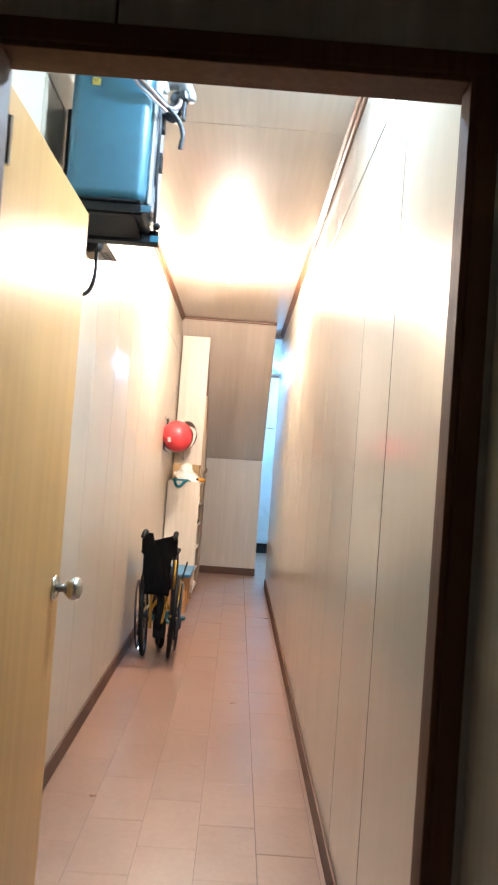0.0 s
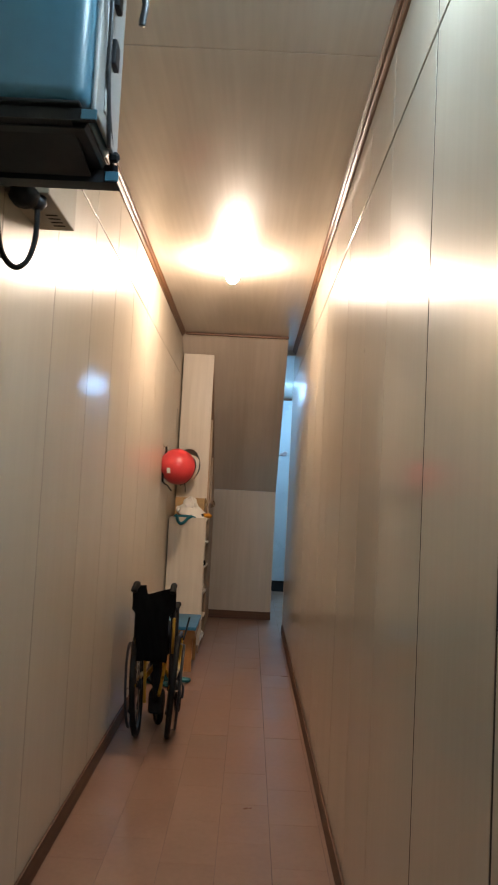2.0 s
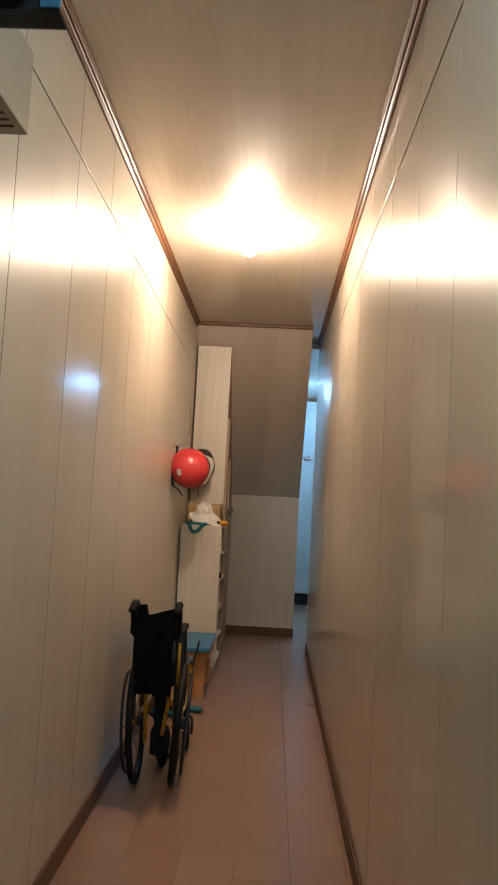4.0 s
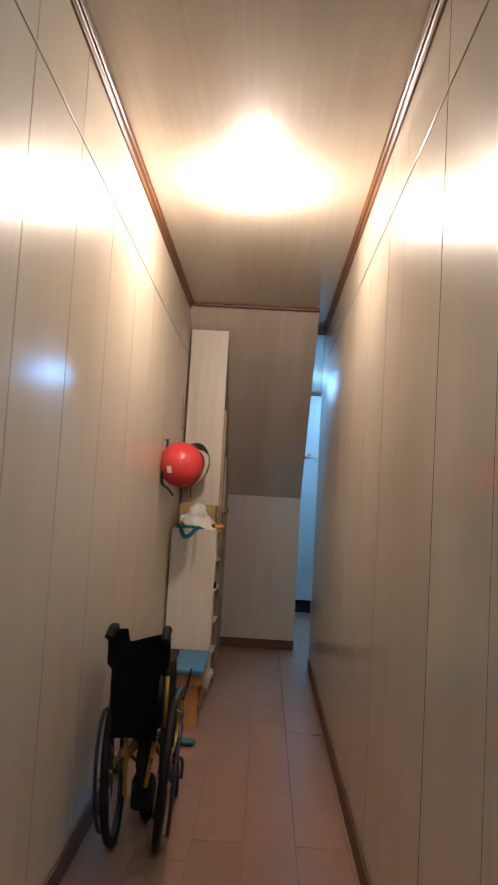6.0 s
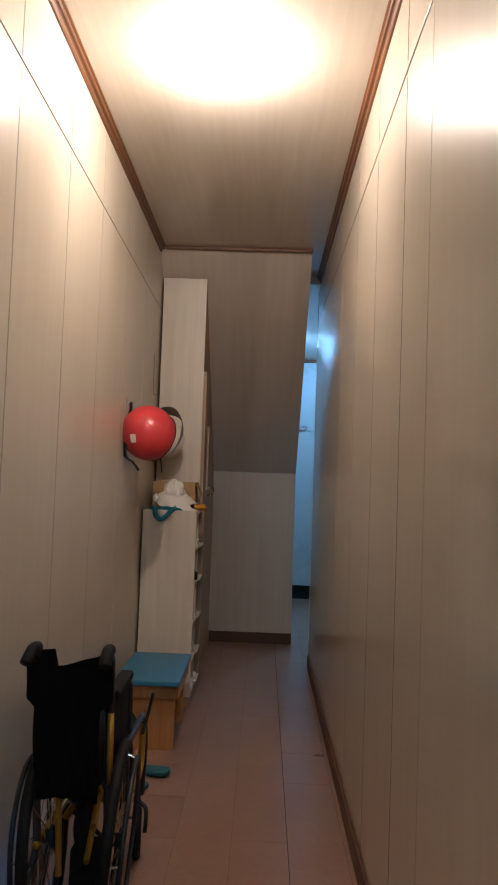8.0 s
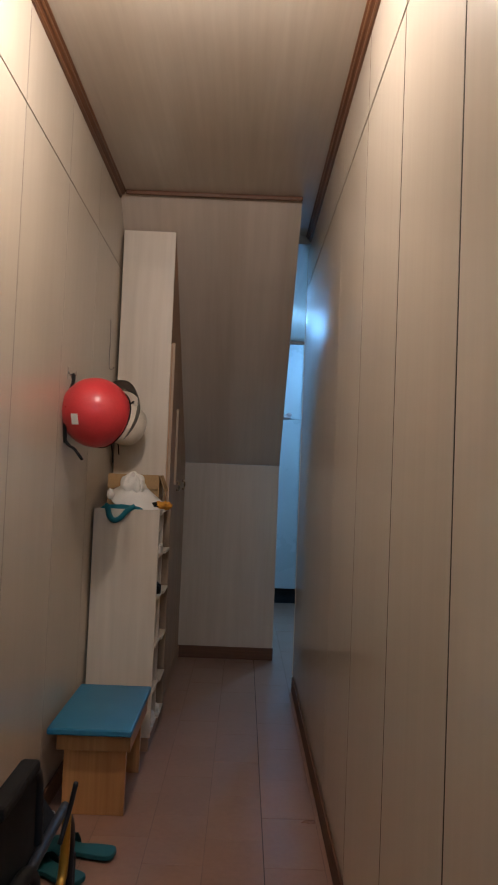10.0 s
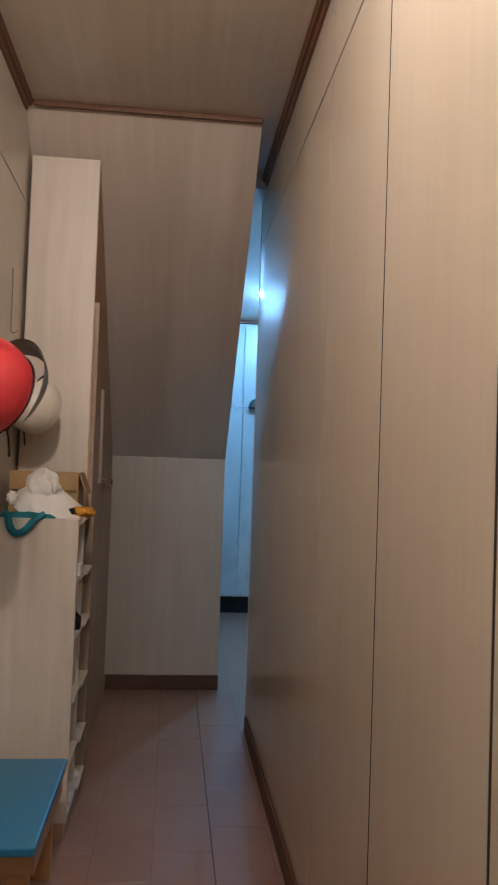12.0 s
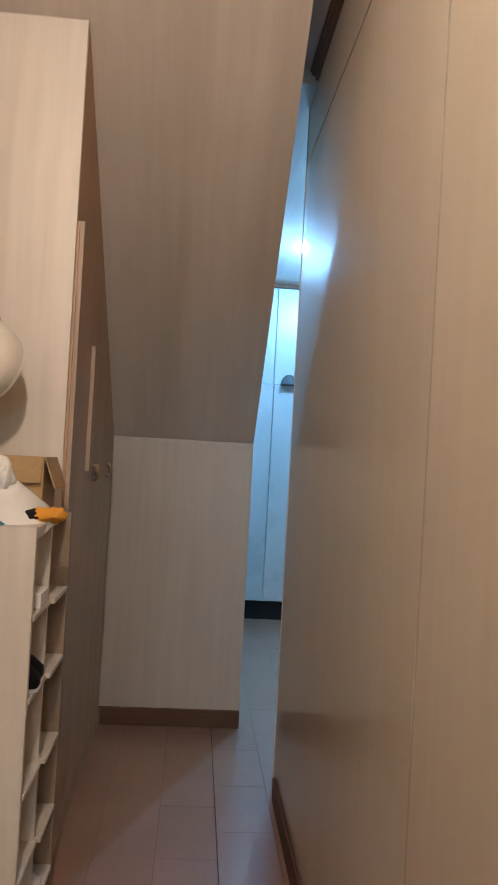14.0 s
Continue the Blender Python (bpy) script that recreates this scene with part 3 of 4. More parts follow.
whole("paper_box", box(CX1 - 0.16, CX1 + 0.002, NEARC - 0.02, NEARC + 0.085, 0.9595, 1.0, 0.002), CLOTH, "small white paper box in a cubbyhole", "box")

# things on the cabinet
T = CZ + 0.0005
cb = thing("cardboard_box", (-0.50, 6.95, T), "small brown cardboard box with open flaps on the shoe cabinet", "box")
part("body", join(box(-0.635, -0.365, 6.86, 6.864, T, T + 0.17), box(-0.635, -0.365, 7.04, 7.044, T, T + 0.17), box(-0.635, -0.631, 6.864, 7.04, T, T + 0.17), box(-0.369, -0.365, 6.864, 7.04, T, T + 0.17), box(-0.631, -0.369, 6.864, 7.04, T, T + 0.004)), CARD, cb)
part("flap", prism([(6.862, T + 0.171), (6.85, T + 0.10), (6.846, T + 0.10), (6.858, T + 0.173)], "x", -0.63, -0.37), CARD, cb)
part("flap", prism([(-0.366, T + 0.17), (-0.335, T + 0.085), (-0.331, T + 0.087), (-0.362, T + 0.172)], "y", 6.868, 7.036), CARD, cb)


def brim_hat():
    h = thing("sun_hat", (-0.51, 6.77, T), "crumpled white cotton sun hat with a teal strap", "hat")
    tilt = Matrix.Translation((-0.487, 6.785, T + 0.074)) @ Euler((radians(24), radians(15), 0)).to_matrix().to_4x4()
    bm = dome((-0.012, 0, 0.030), 0.066, 0.062, 0.074, 0.0, u=40, v=26, dent=0.16)
    for q in bm.verts:
        a, up = math.atan2(q.co.y, q.co.x + 0.012), max(0.0, (q.co.z - 0.03) / 0.074)
        k = 1 + 0.13 * up * math.sin(6 * a + 1.3) + 0.06 * up * math.sin(11 * a)
        q.co = Vector((q.co.x * k, q.co.y * k, q.co.z * (1 + 0.13 * up * math.sin(4 * a + 0.6))))
    bmesh.ops.transform(bm, matrix=tilt, verts=bm.verts)
    part("crown", bm, CLOTH, h, "", True)
    bm = bmesh.new()
    rings = []
    for j in list(range(7)) + list(range(6, -1, -1)):
        f, under = j / 6, 0.003 if len(rings) > 6 else 0.0
        ring = []
        for k in range(48):
            a = 2 * math.pi * k / 48
            right, left = max(0.0, math.cos(a + 0.35)), max(0.0, -math.cos(a))
            rr = 0.052 + f * (0.092 + 0.042 * right ** 2 - 0.035 * left + 0.004 * math.sin(5 * a))
            ring.append(bm.verts.new((rr * math.cos(a), rr * math.sin(a), 0.048 * (1 - f) ** 1.2 - 0.026 * f - 0.016 * f * f * right + 0.004 * math.sin(3 * a + 1) * f - under)))
        rings.append(ring)
    for p, q in zip(rings, rings[1:] + rings[:1]):
        for k in range(48):
            bm.faces.new((p[k], p[(k + 1) % 48], q[(k + 1) % 48], q[k]))
    bmesh.ops.transform(bm, matrix=tilt, verts=bm.verts)
    part("brim", bm, CLOTH, h, "", True)
    part("knot", join(dome((-0.467, 6.742, T + 0.136), 0.013, 0.02, 0.03, dent=0.3), dome((-0.50, 6.735, T + 0.130), 0.014, 0.018, 0.026, dent=0.35), dome((-0.439, 6.742, T + 0.114), 0.013, 0.02, 0.03, dent=0.3)), CLOTH, h, "", True)
    part("fold", dome((-0.59, 6.70, T + 0.07), 0.018, 0.02, 0.026, dent=0.4), CLOTH, h, "", True)
    part("strap", tube([(-0.60, 6.66, T + 0.014), (-0.588, 6.640, T - 0.002), (-0.578, 6.634, T - 0.035), (-0.555, 6.632, T - 0.056), (-0.525, 6.634, T - 0.045), (-0.49, 6.638, T - 0.006), (-0.46, 6.655, T + 0.014)], 0.01, 8, 6, flat=(0.016, 0.013)), TEALCLOTH, h, "teal webbing strap", True)


brim_hat()
whole("folded_scarf", prism([(-0.63, T), (-0.42, T), (-0.44, T + 0.012), (-0.52, T + 0.022), (-0.61, T + 0.016)], "y", 6.652, 6.70), TEALCLOTH, "dark teal folded scarf under the sun hat", "scarf")
whole("duster", join(dome((-0.355, 6.80, T + 0.018), 0.05, 0.045, 0.02, dent=0.25), dome((-0.318, 6.82, T + 0.016), 0.03, 0.032, 0.022, dent=0.25)), ORANGECLOTH, "crumpled orange cloth on the cabinet's edge", "cloth", smooth=True)
whole("dark_pouch", dome((-0.385, 6.77, T + 0.018), 0.035, 0.03, 0.02, dent=0.2), FABRIC, "small black pouch on the cabinet", "pouch", smooth=True)

# ---- bench ----
bn = thing("bench", (-0.465, 6.26, 0), "low plywood bench with a teal top beside the shoe cabinet", "bench")
part("top", box(-0.65, -0.318, 5.875, 6.50, 0.335, 0.362, 0.006), TEALTOP, bn, "teal laminate top")
part("apron", box(-0.62, -0.327, 5.925, 5.943, 0.262, 0.3345, 0.001, 1), ORANGE, bn)
part("apron", box(-0.62, -0.327, 6.437, 6.455, 0.262, 0.3345, 0.001, 1), ORANGE, bn)
part("rail", box(-0.345, -0.327, 5.9435, 6.4365, 0.262, 0.3345, 0.001, 1), ORANGE, bn)
part("rail", box(-0.62, -0.602, 5.9435, 6.4365, 0.262, 0.3345, 0.001, 1), ORANGE, bn)
for y in (5.955, 6.39):
    part("leg_panel", box(-0.596, -0.347, y, y + 0.03, 0, 0.334, 0.0015, 1), ORANGE, bn)

# ---- helmets ----


def helmet(name, centre, r, shell, label, visor=True, tag=True):
    c = Vector(centre)
    h = thing(name, (c.x, c.y, c.z - r), label, "helmet", "helmets on the wall")
    away = Vector((0.62, 0.72, -0.3)).normalized()
    lean = Vector((0, 0, 1)).rotation_difference(-away).to_euler()
    turn = lean.to_matrix()
    part("shell", dome(c, r * 0.97, r, r, -0.5, lean, 36, 24), shell, h, "", True)
    if visor:
        part("rim", hoop(c + turn @ Vector((0, 0, -0.5 * r)), -away, r * 0.86, 0.0035), RUBBER, h, "black rubber rim", True)
    part("lining", dome(c, r * 0.9, r * 0.93, r * 0.92, -0.62, lean, 24, 16), FOAM, h, "", True)
    if visor:
        up = (Vector((0, 0, 1)) - away * away.z).normalized()
        side = away.cross(up)
        bm = bmesh.new()
        rows = []
        for j in range(6):
            row = []
            for k in range(25):
                a = radians(-66 + 190 * k / 24)
                polar = radians(68 - 20 * (1 - j / 5) * (0.12 + 0.88 * math.sin(math.pi * k / 24)))
                rad = r * (1.27 + 0.05 * math.cos(a))
                row.append(bm.verts.new(c + away * (math.cos(polar) * rad * 0.92) + (up * math.cos(a) + side * math.sin(a)) * math.sin(polar) * rad))
            rows.append(row)
        for p, q in zip(rows, rows[1:]):
            for k in range(24):
                bm.faces.new((p[k], p[k + 1], q[k + 1], q[k]))
        bmesh.ops.solidify(bm, geom=list(bm.faces), thickness=0.003)
        part("visor", bm, SMOKE, h, "smoked grey visor, raised", True)
    if tag:
        d = Vector((-0.40, -0.88, -0.26)).normalized()
        bm = box(-0.016, 0.016, -0.022, 0.022, -0.001, 0.0025, 0.001, 1)
        m = Matrix.Translation(c + d * r * 0.985) @ d.to_track_quat("Z", "Y").to_matrix().to_4x4()
        bmesh.ops.transform(bm, matrix=m, verts=bm.verts)
        part("sticker", bm, WHITEPL, h, "small white sticker")
    if not visor:
        part("strap", tube([c + Vector((r * 1.015 * math.sin(a) * 0.55 - 0.03, -r * 0.55 * math.cos(a) - 0.035 + 0.02 * math.sin(a), r * 1.01 * math.sin(a))) for a in [radians(-20 + 25 * k) for k in range(7)]], 0.01, 8, 4, flat=(0.003, 0.007)), FABRIC, h, "black strap round the shell", True)
    hook = (XL + 0.02, c.y - 0.02, c.z + r * 1.05)
    part("strap", tube([hook, (XL + 0.028, c.y - 0.03, c.z + r * 0.85), (XL + 0.016, c.y - r * 0.45, c.z + r * 0.3), (XL + 0.012, c.y - r * 0.5, c.z - r * 0.3), (XL + 0.014, c.y - r * 0.4, c.z - r * 0.9)], 0.01, 8, 6, flat=(0.012, 0.004)), FABRIC, h, "black chin strap", True)
    if visor:
        part("strap", tube([(XL + 0.016, c.y - r * 0.4, c.z - r * 0.85), (XL + 0.035, c.y - r * 0.5, c.z - r * 0.98), (XL + 0.055, c.y - r * 0.5, c.z - r * 1.05), (XL + 0.09, c.y - r * 0.5, c.z - r * 1.35)], 0.01, 8, 6, flat=(0.004, 0.010)), FABRIC, h, "hanging end of the chin strap", True)
    e = 0.35 if visor else -0.45
    part("strap_end", tube([(c.x + r * e, c.y + r * 0.5, c.z - r * 0.7), (c.x + r * (e + 0.07), c.y + r * 0.5, c.z - r * 1.05), (c.x + r * (e + 0.1), c.y + r * 0.5, c.z - r * 1.4)], 0.01, 8, 6, flat=(0.003, 0.007)), FABRIC, h, "hanging end of the chin strap", True)
    hk = thing("coat_hook", (XL, hook[1], hook[2]), "small metal hook on the laminate wall", "hook", "wall hooks")
    part("plate", box(XL + 0.0005, XL + 0.004, hook[1] - 0.01, hook[1] + 0.01, hook[2] - 0.02, hook[2] + 0.03, 0.001), CHROME, hk)
    part("prong", tube([(XL + 0.003, hook[1], hook[2] + 0.01), (XL + 0.02, hook[1], hook[2] - 0.01), (XL + 0.034, hook[1], hook[2] - 0.004), (XL + 0.036, hook[1], hook[2] + 0.012)], 0.003, 8, 5), CHROME, hk, "", True)


helmet("red_helmet", (-0.548, 6.03, 1.612), 0.148, RED, "glossy red motorcycle helmet with smoked visor hanging on the wall")
helmet("cream_helmet", (-0.565, 6.93, 1.625), 0.118, CREAMHELM, "cream open-face helmet hanging on the wall above the cabinet", False, False)
hk = thing("wire_hook", (XL, 6.90, 1.90), "thin bent wire hook on the wall", "hook", "wall hooks")
part("wire", tube([(XL + 0.003, 6.90, 2.18), (XL + 0.005, 6.90, 2.06), (XL + 0.005, 6.90, 1.93), (XL + 0.02, 6.895, 1.912), (XL + 0.034, 6.89, 1.922)], 0.0014, 6, 5), STEEL, hk, "", True)

# ---- wheelchair, folded ----
def wheelchair():
    w = thing("wheelchair", (-0.45, 4.55, 0), "folded wheelchair with black fabric and gold frame by the wall", "wheelchair")
    sides = ((-0.54, -1), (-0.352, 1))
    for x, s in sides:
        cx, R = (-0.562 if s < 0 else -0.352), 0.277
        tilt = Vector((1, 0.07 if s > 0 else 0.055, -0.06 * s)).normalized()
        c = Vector((cx, 4.445, R + 0.012))
        wheel = part("rear_wheel", hoop(c, tilt, R - 0.006, 0.017, 8, 44), RUBBER, w, "large rear wheel with black tyre", True)
        part("rim", hoop(c, tilt, R - 0.03, 0.009, 6, 40), STEEL, wheel, "", True)
        part("hand_rim", hoop(c + tilt * s * 0.04, tilt, R - 0.045, 0.008, 8, 40), STEEL, wheel, "black hand rim", True)
        part("hub", lathe([(0.03, -0.03), (0.035, -0.02), (0.02, -0.012), (0.02, 0.012), (0.035, 0.02), (0.03, 0.03)], c, tilt, 16), STEEL, wheel, "", True)
        u = tilt.orthogonal().normalized()
        v = tilt.cross(u)
        for k in range(16):
            a = 2 * math.pi * k / 16
            d = u * math.cos(a) + v * math.sin(a)
            part("spoke", rod(c + tilt * 0.018 * (-1) ** k + d * 0.03, c + d * (R - 0.032), 0.0018, 5), CHROME, wheel)
        for k in range(4):
            a = 2 * math.pi * (k + 0.4) / 4
            d = u * math.cos(a) + v * math.sin(a)
            part("rim_bracket", rod(c + d * (R - 0.03), c + tilt * s * 0.04 + d * (R - 0.045), 0.004, 6), CHROME, wheel)
        top = -0.567 if s < 0 else -0.36
        part("back_post", tube([(top, 4.27, 0.885), (top, 4.305, 0.86), (top, 4.32, 0.80), (top, 4.34, 0.52), (top, 4.38, 0.30)], 0.0125, 10, 6), STEEL, w, "black tube", True)
        # added gold rod: colours in the stretch of gold post that catches light
        part("post_sleeve", rod((top + 0.007, 4.312, 0.70), (top + 0.007, 4.326, 0.50), 0.009), GOLD, w, "gold strip standing for the lit part of the post", True)
        part("push_grip", tube([(top + (s - 1) * 0.006, 4.225, 0.852), (top + (s - 1) * 0.004, 4.24, 0.868), (top + (s - 1) * 0.002, 4.265, 0.885), (top, 4.29, 0.884)], 0.0175, 12, 5), RUBBER, w, "black rubber push grip", True)
        part("brake_lever", tube([(top + s * 0.004, 4.235, 0.862), (top + s * 0.004, 4.29, 0.845), (top + s * 0.006, 4.32, 0.82)], 0.005, 8, 5), STEEL, w, "", True)
        part("lower_rail", tube([(top, 4.36, 0.30), (top, 4.7, 0.29), (top, 4.93, 0.30), (top, 4.98, 0.36), (top, 4.985, 0.47)], 0.0125, 10, 6), GOLD, w, "gold tube", True)
        part("seat_rail", tube([(top, 4.345, 0.485), (top, 4.7, 0.50), (top, 4.96, 0.50)], 0.0125, 10, 4), STEEL, w, "black tube", True)
        part("arm_frame", tube([(top - s * 0.012, 4.35, 0.70), (top - s * 0.012, 4.42, 0.715), (top - s * 0.012, 4.64, 0.71), (top - s * 0.012, 4.72, 0.66), (top - s * 0.012, 4.74, 0.50)], 0.0115, 10, 6), STEEL, w, "", True)
        part("arm_pad", box(top - s * 0.004 - 0.022, top - s * 0.004 + 0.022, 4.37, 4.62, 0.722, 0.75, 0.01), FABRIC, w, "black armrest pad")
        part("side_guard", box(top - s * 0.012 - 0.002, top - s * 0.012 + 0.002, 4.38, 4.70, 0.51, 0.69, 0.001, 1), FABRIC, w, "black side guard")
        part("parking_brake", tube([(top + s * 0.03, 4.78, 0.49), (top + s * 0.045, 4.80, 0.56), (top + s * 0.06, 4.79, 0.63)], 0.006, 8, 4), STEEL, w, "", True)
        part("leg_hanger", tube([(top, 4.97, 0.48), (top, 5.05, 0.40), (top - s * 0.01, 5.10, 0.22), (top - s * 0.015, 5.12, 0.15)], 0.011, 10, 5), STEEL, w, "", True)
        part("footplate", box(min(top - s * 0.04, top - s * 0.02), max(top - s * 0.04, top - s * 0.02), 5.08, 5.24, 0.13, 0.25, 0.006), RUBBER, w, "black footplate, folded up")
        fx, fy = (top, 4.93) if s > 0 else (-0.452, 4.66)
        cast = part("caster", hoop((fx, fy, 0.092), (1, 0.15 if s > 0 else 0.35, 0), 0.072, 0.018, 8, 28), RUBBER, w, "small front caster", True)
        part("caster_disc", lathe([(0.06, -0.008), (0.06, 0.008)], (fx, fy, 0.092), (1, 0.15 if s > 0 else 0.35, 0), 18), STEEL, cast)
        part("fork", tube([(fx + 0.03, fy, 0.092), (fx + 0.03, fy + 0.01, 0.17), (fx, fy + 0.02, 0.20), (top, fy + 0.02, 0.29)], 0.008, 8, 4), STEEL, cast, "", True)
        part("tipping_lever", tube([(top, 4.38, 0.30), (top, 4.30, 0.22), (top, 4.24, 0.19)], 0.010, 8, 4), STEEL, w, "", True)
    # sagging back sling, pleated by the folding
    bm = bmesh.new()
    rows = []
    for j in range(17):
        f = j / 16
        z = 0.878 - 0.43 * f
        # a wide band round the posts above, a narrower panel hanging below it
        lo, hi = (-0.592, -0.346) if f < 0.34 else (-0.572 + 0.012 * f, -0.372 - 0.012 * f)
        row = []
        for i in range(25):
            t = i / 24
            sag = 0.05 * math.sin(math.pi * t) * (1 - 0.3 * f)
            drop = (0.0 if t < 0.3 else 0.048 * min(1.0, (1.0 - t) / 0.62)) * max(0.0, 1 - 3 * f)
            y = 4.295 + 0.045 * f + sag + 0.006 * math.sin(9 * t + 7 * f) + 0.004 * math.sin(23 * t - 11 * f)
            row.append(bm.verts.new((lo + (hi - lo) * t + 0.003 * math.sin(9 * f), y - 0.03, z - drop)))
        rows.append(row)
    for a, b in zip(rows, rows[1:]):
        for i in range(24):
            bm.faces.new((a[i], a[i + 1], b[i + 1], b[i]))
    bmesh.ops.solidify(bm, geom=list(bm.faces), thickness=0.008)
    part("back_sling", bm, FABRIC, w, "black nylon back rest", True)
    part("seat_sling", prism([(-0.545, 0.50), (-0.46, 0.60), (-0.445, 0.60), (-0.365, 0.50), (-0.375, 0.49), (-0.445, 0.42), (-0.46, 0.42), (-0.535, 0.49)], "y", 4.36, 4.90, 0.004), FABRIC, w, "black nylon seat folded upwards")
    part("cross_brace", rod((-0.53, 4.55, 0.30), (-0.39, 4.57, 0.50), 0.012), GOLD, w, "gold tube")
    part("cross_brace", rod((-0.38, 4.58, 0.30), (-0.52, 4.60, 0.50), 0.012), GOLD, w, "gold tube")
    part("cross_brace", rod((-0.505, 4.40, 0.20), (-0.515, 4.40, 0.44), 0.0095), GOLD, w, "gold tube")
    part("cross_brace", rod((-0.425, 4.40, 0.24), (-0.395, 4.40, 0.44), 0.0095), GOLD, w, "gold tube")
    part("strap_roll", dome((-0.448, 4.45, 0.36), 0.026, 0.05, 0.16, dent=0.25), FABRIC, w, "black straps between the wheels", True)
    part("tool_pouch", box(-0.492, -0.405, 4.46, 4.56, 0.115, 0.25, 0.02, 3), FABRIC, w, "black pouch hanging between the wheels", True)
    w.location += Vector((0.01, -0.07, 0))


wheelchair()


# ---- slippers ----
def slipper(x, y, turn, label):
    s = thing("slipper", (x, y, 0.0), label, "slipper", "teal slippers on the floor")
    rough_outline = [(-0.035, -0.125), (0.035, -0.125), (0.042, -0.06), (0.036, 0.0), (0.05, 0.07), (0.04, 0.125), (0.0, 0.14), (-0.04, 0.12), (-0.046, 0.06), (-0.034, 0.0), (-0.042, -0.06)]
    outline = [(q.x, q.y) for q in smooth_path([(u, v, 0) for u, v in rough_outline], 4, True)]
    m = Matrix.Translation((x, y, 0)) @ Euler((0, 0, radians(turn))).to_matrix().to_4x4()
    bm = prism(outline, "z", 0.0075, 0.026, 0.004)
    bmesh.ops.transform(bm, matrix=m, verts=bm.verts)
    part("sole", bm, FOAMTEAL, s)
    bm = bmesh.new()
    rows = []
    for j in range(5):
        yy = 0.01 + 0.024 * j
        rows.append([bm.verts.new((0.052 * math.cos(math.pi * k / 10), yy + 0.008 * math.sin(math.pi * k / 10), 0.014 + (0.058 - 0.006 * j) * math.sin(math.pi * k / 10))) for k in range(11)])
    for a, b in zip(rows, rows[1:]):
        for k in range(10):
            bm.faces.new((a[k], a[k + 1], b[k + 1], b[k]))
    bmesh.ops.solidify(bm, geom=list(bm.faces), thickness=0.005)
    bmesh.ops.transform(bm, matrix=m, verts=bm.verts)
    part("band", bm, FOAMTEAL, s, "", True)


slipper(-0.455, 5.645, 82, "teal foam slipper lying on the tiles")
slipper(-0.52, 5.50, 60, "teal foam slipper lying on the tiles beside its pair")

# ---- machine on the wall ----
mc = thing("wall_machine", (-0.46, 1.6, 2.165), "teal enamelled machine with hoses on a black wall bracket", "machine")
BX0, BX1, BY0, BY1, BZ0, BZ1 = -0.590, -0.328, 1.42, 1.73, 2.214, 2.762
part("casing", box(BX0, BX1, BY0, BY1, BZ0 + 0.004, BZ1, 0.034, 6), TEAL, mc, "teal enamelled casing", True)
part("base_lip", box(BX0 + 0.004, BX1 - 0.012, BY0 + 0.004, BY1, BZ0, BZ0 + 0.008, 0.003), BRACKET, mc)
part("side_plate", box(BX1 + 0.0005, BX1 + 0.012, BY0 + 0.05, BY1 - 0.01, BZ0 + 0.012, BZ1 - 0.02, 0.004), GALV, mc, "grey sheet metal side plate")
part("seam_strip", box(BX1 + 0.0125, BX1 + 0.017, BY0 + 0.12, BY0 + 0.142, BZ0 + 0.045, BZ1 - 0.045, 0.002), GALV, mc)
for cz in (2.376, 2.512):
    part("clip", box(BX1 + 0.0175, BX1 + 0.031, BY0 + 0.128, BY0 + 0.172, cz, cz + 0.058, 0.003), BRACKET, mc)
part("sticker", box(-0.523, -0.496, BY0 - 0.0015, BY0 - 0.0002, 2.585, 2.61), YELLOW, mc, "small yellow sticker")
# bracket: two angle irons across with a plate on them, held by a plate on the wall
part("bracket_arm", prism([(1.438, 2.212), (1.438, 2.186), (1.442, 2.186), (1.442, 2.208), (1.494, 2.208), (1.494, 2.212)], "x", XL + 0.006, -0.318), BRACKET, mc, "black angle iron")
part("bracket_arm", prism([(1.70, 2.207), (1.70, 2.163), (1.75, 2.163), (1.75, 2.167), (1.704, 2.167), (1.704, 2.207)], "x", XL + 0.006, -0.308), BRACKET, mc, "black angle iron")
# teal slips put the lamp's light on the black bar ends into colour
part("arm_end", box(-0.338, -0.3045, 1.4345, 1.4375, 2.187, 2.209, 0.001, 1), TEAL, mc, "bar end with the lamp's light painted in as teal")
part("arm_end", box(-0.338, -0.3045, 1.6965, 1.6995, 2.166, 2.19, 0.001, 1), TEAL, mc, "bar end with the lamp's light painted in as teal")
part("tray", prism([(XL + 0.01, 2.196), (-0.345, 2.196), (-0.338, 2.2075), (XL + 0.01, 2.2075)], "y", 1.496, 1.6995, 0.002), BRACKET, mc, "black support plate")
part("brace", prism([(1.447, 2.2075), (1.69, 2.172), (1.69, 2.178), (1.447, 2.2135)], "x", -0.60, -0.37), BRACKET, mc, "black sloping brace")
part("back_plate", box(XL + 0.001, XL + 0.006, 1.60, 1.90, 2.16, 2.30, 0.001, 1), BRACKET, mc, "black wall plate")
part("spacer", box(XL + 0.0065, BX0 - 0.0005, 1.68, 1.71, 2.25, 2.62, 0.003), BRACKET, mc, "black spacer")
part("hanger", tube([(-0.316, 1.56, 2.40), (-0.318, 1.60, 2.30), (-0.322, 1.68, 2.23), (-0.322, 1.705, 2.195)], 0.006, 8, 6), BRACKET, mc, "black bent stay", True)
part("hanger_nut", lathe([(0.012, 0), (0.014, 0.006), (0.013, 0.018), (0.006, 0.024)], (-0.327, 1.69, 2.222), (1, 0, 0), 8), BRACKET, mc)
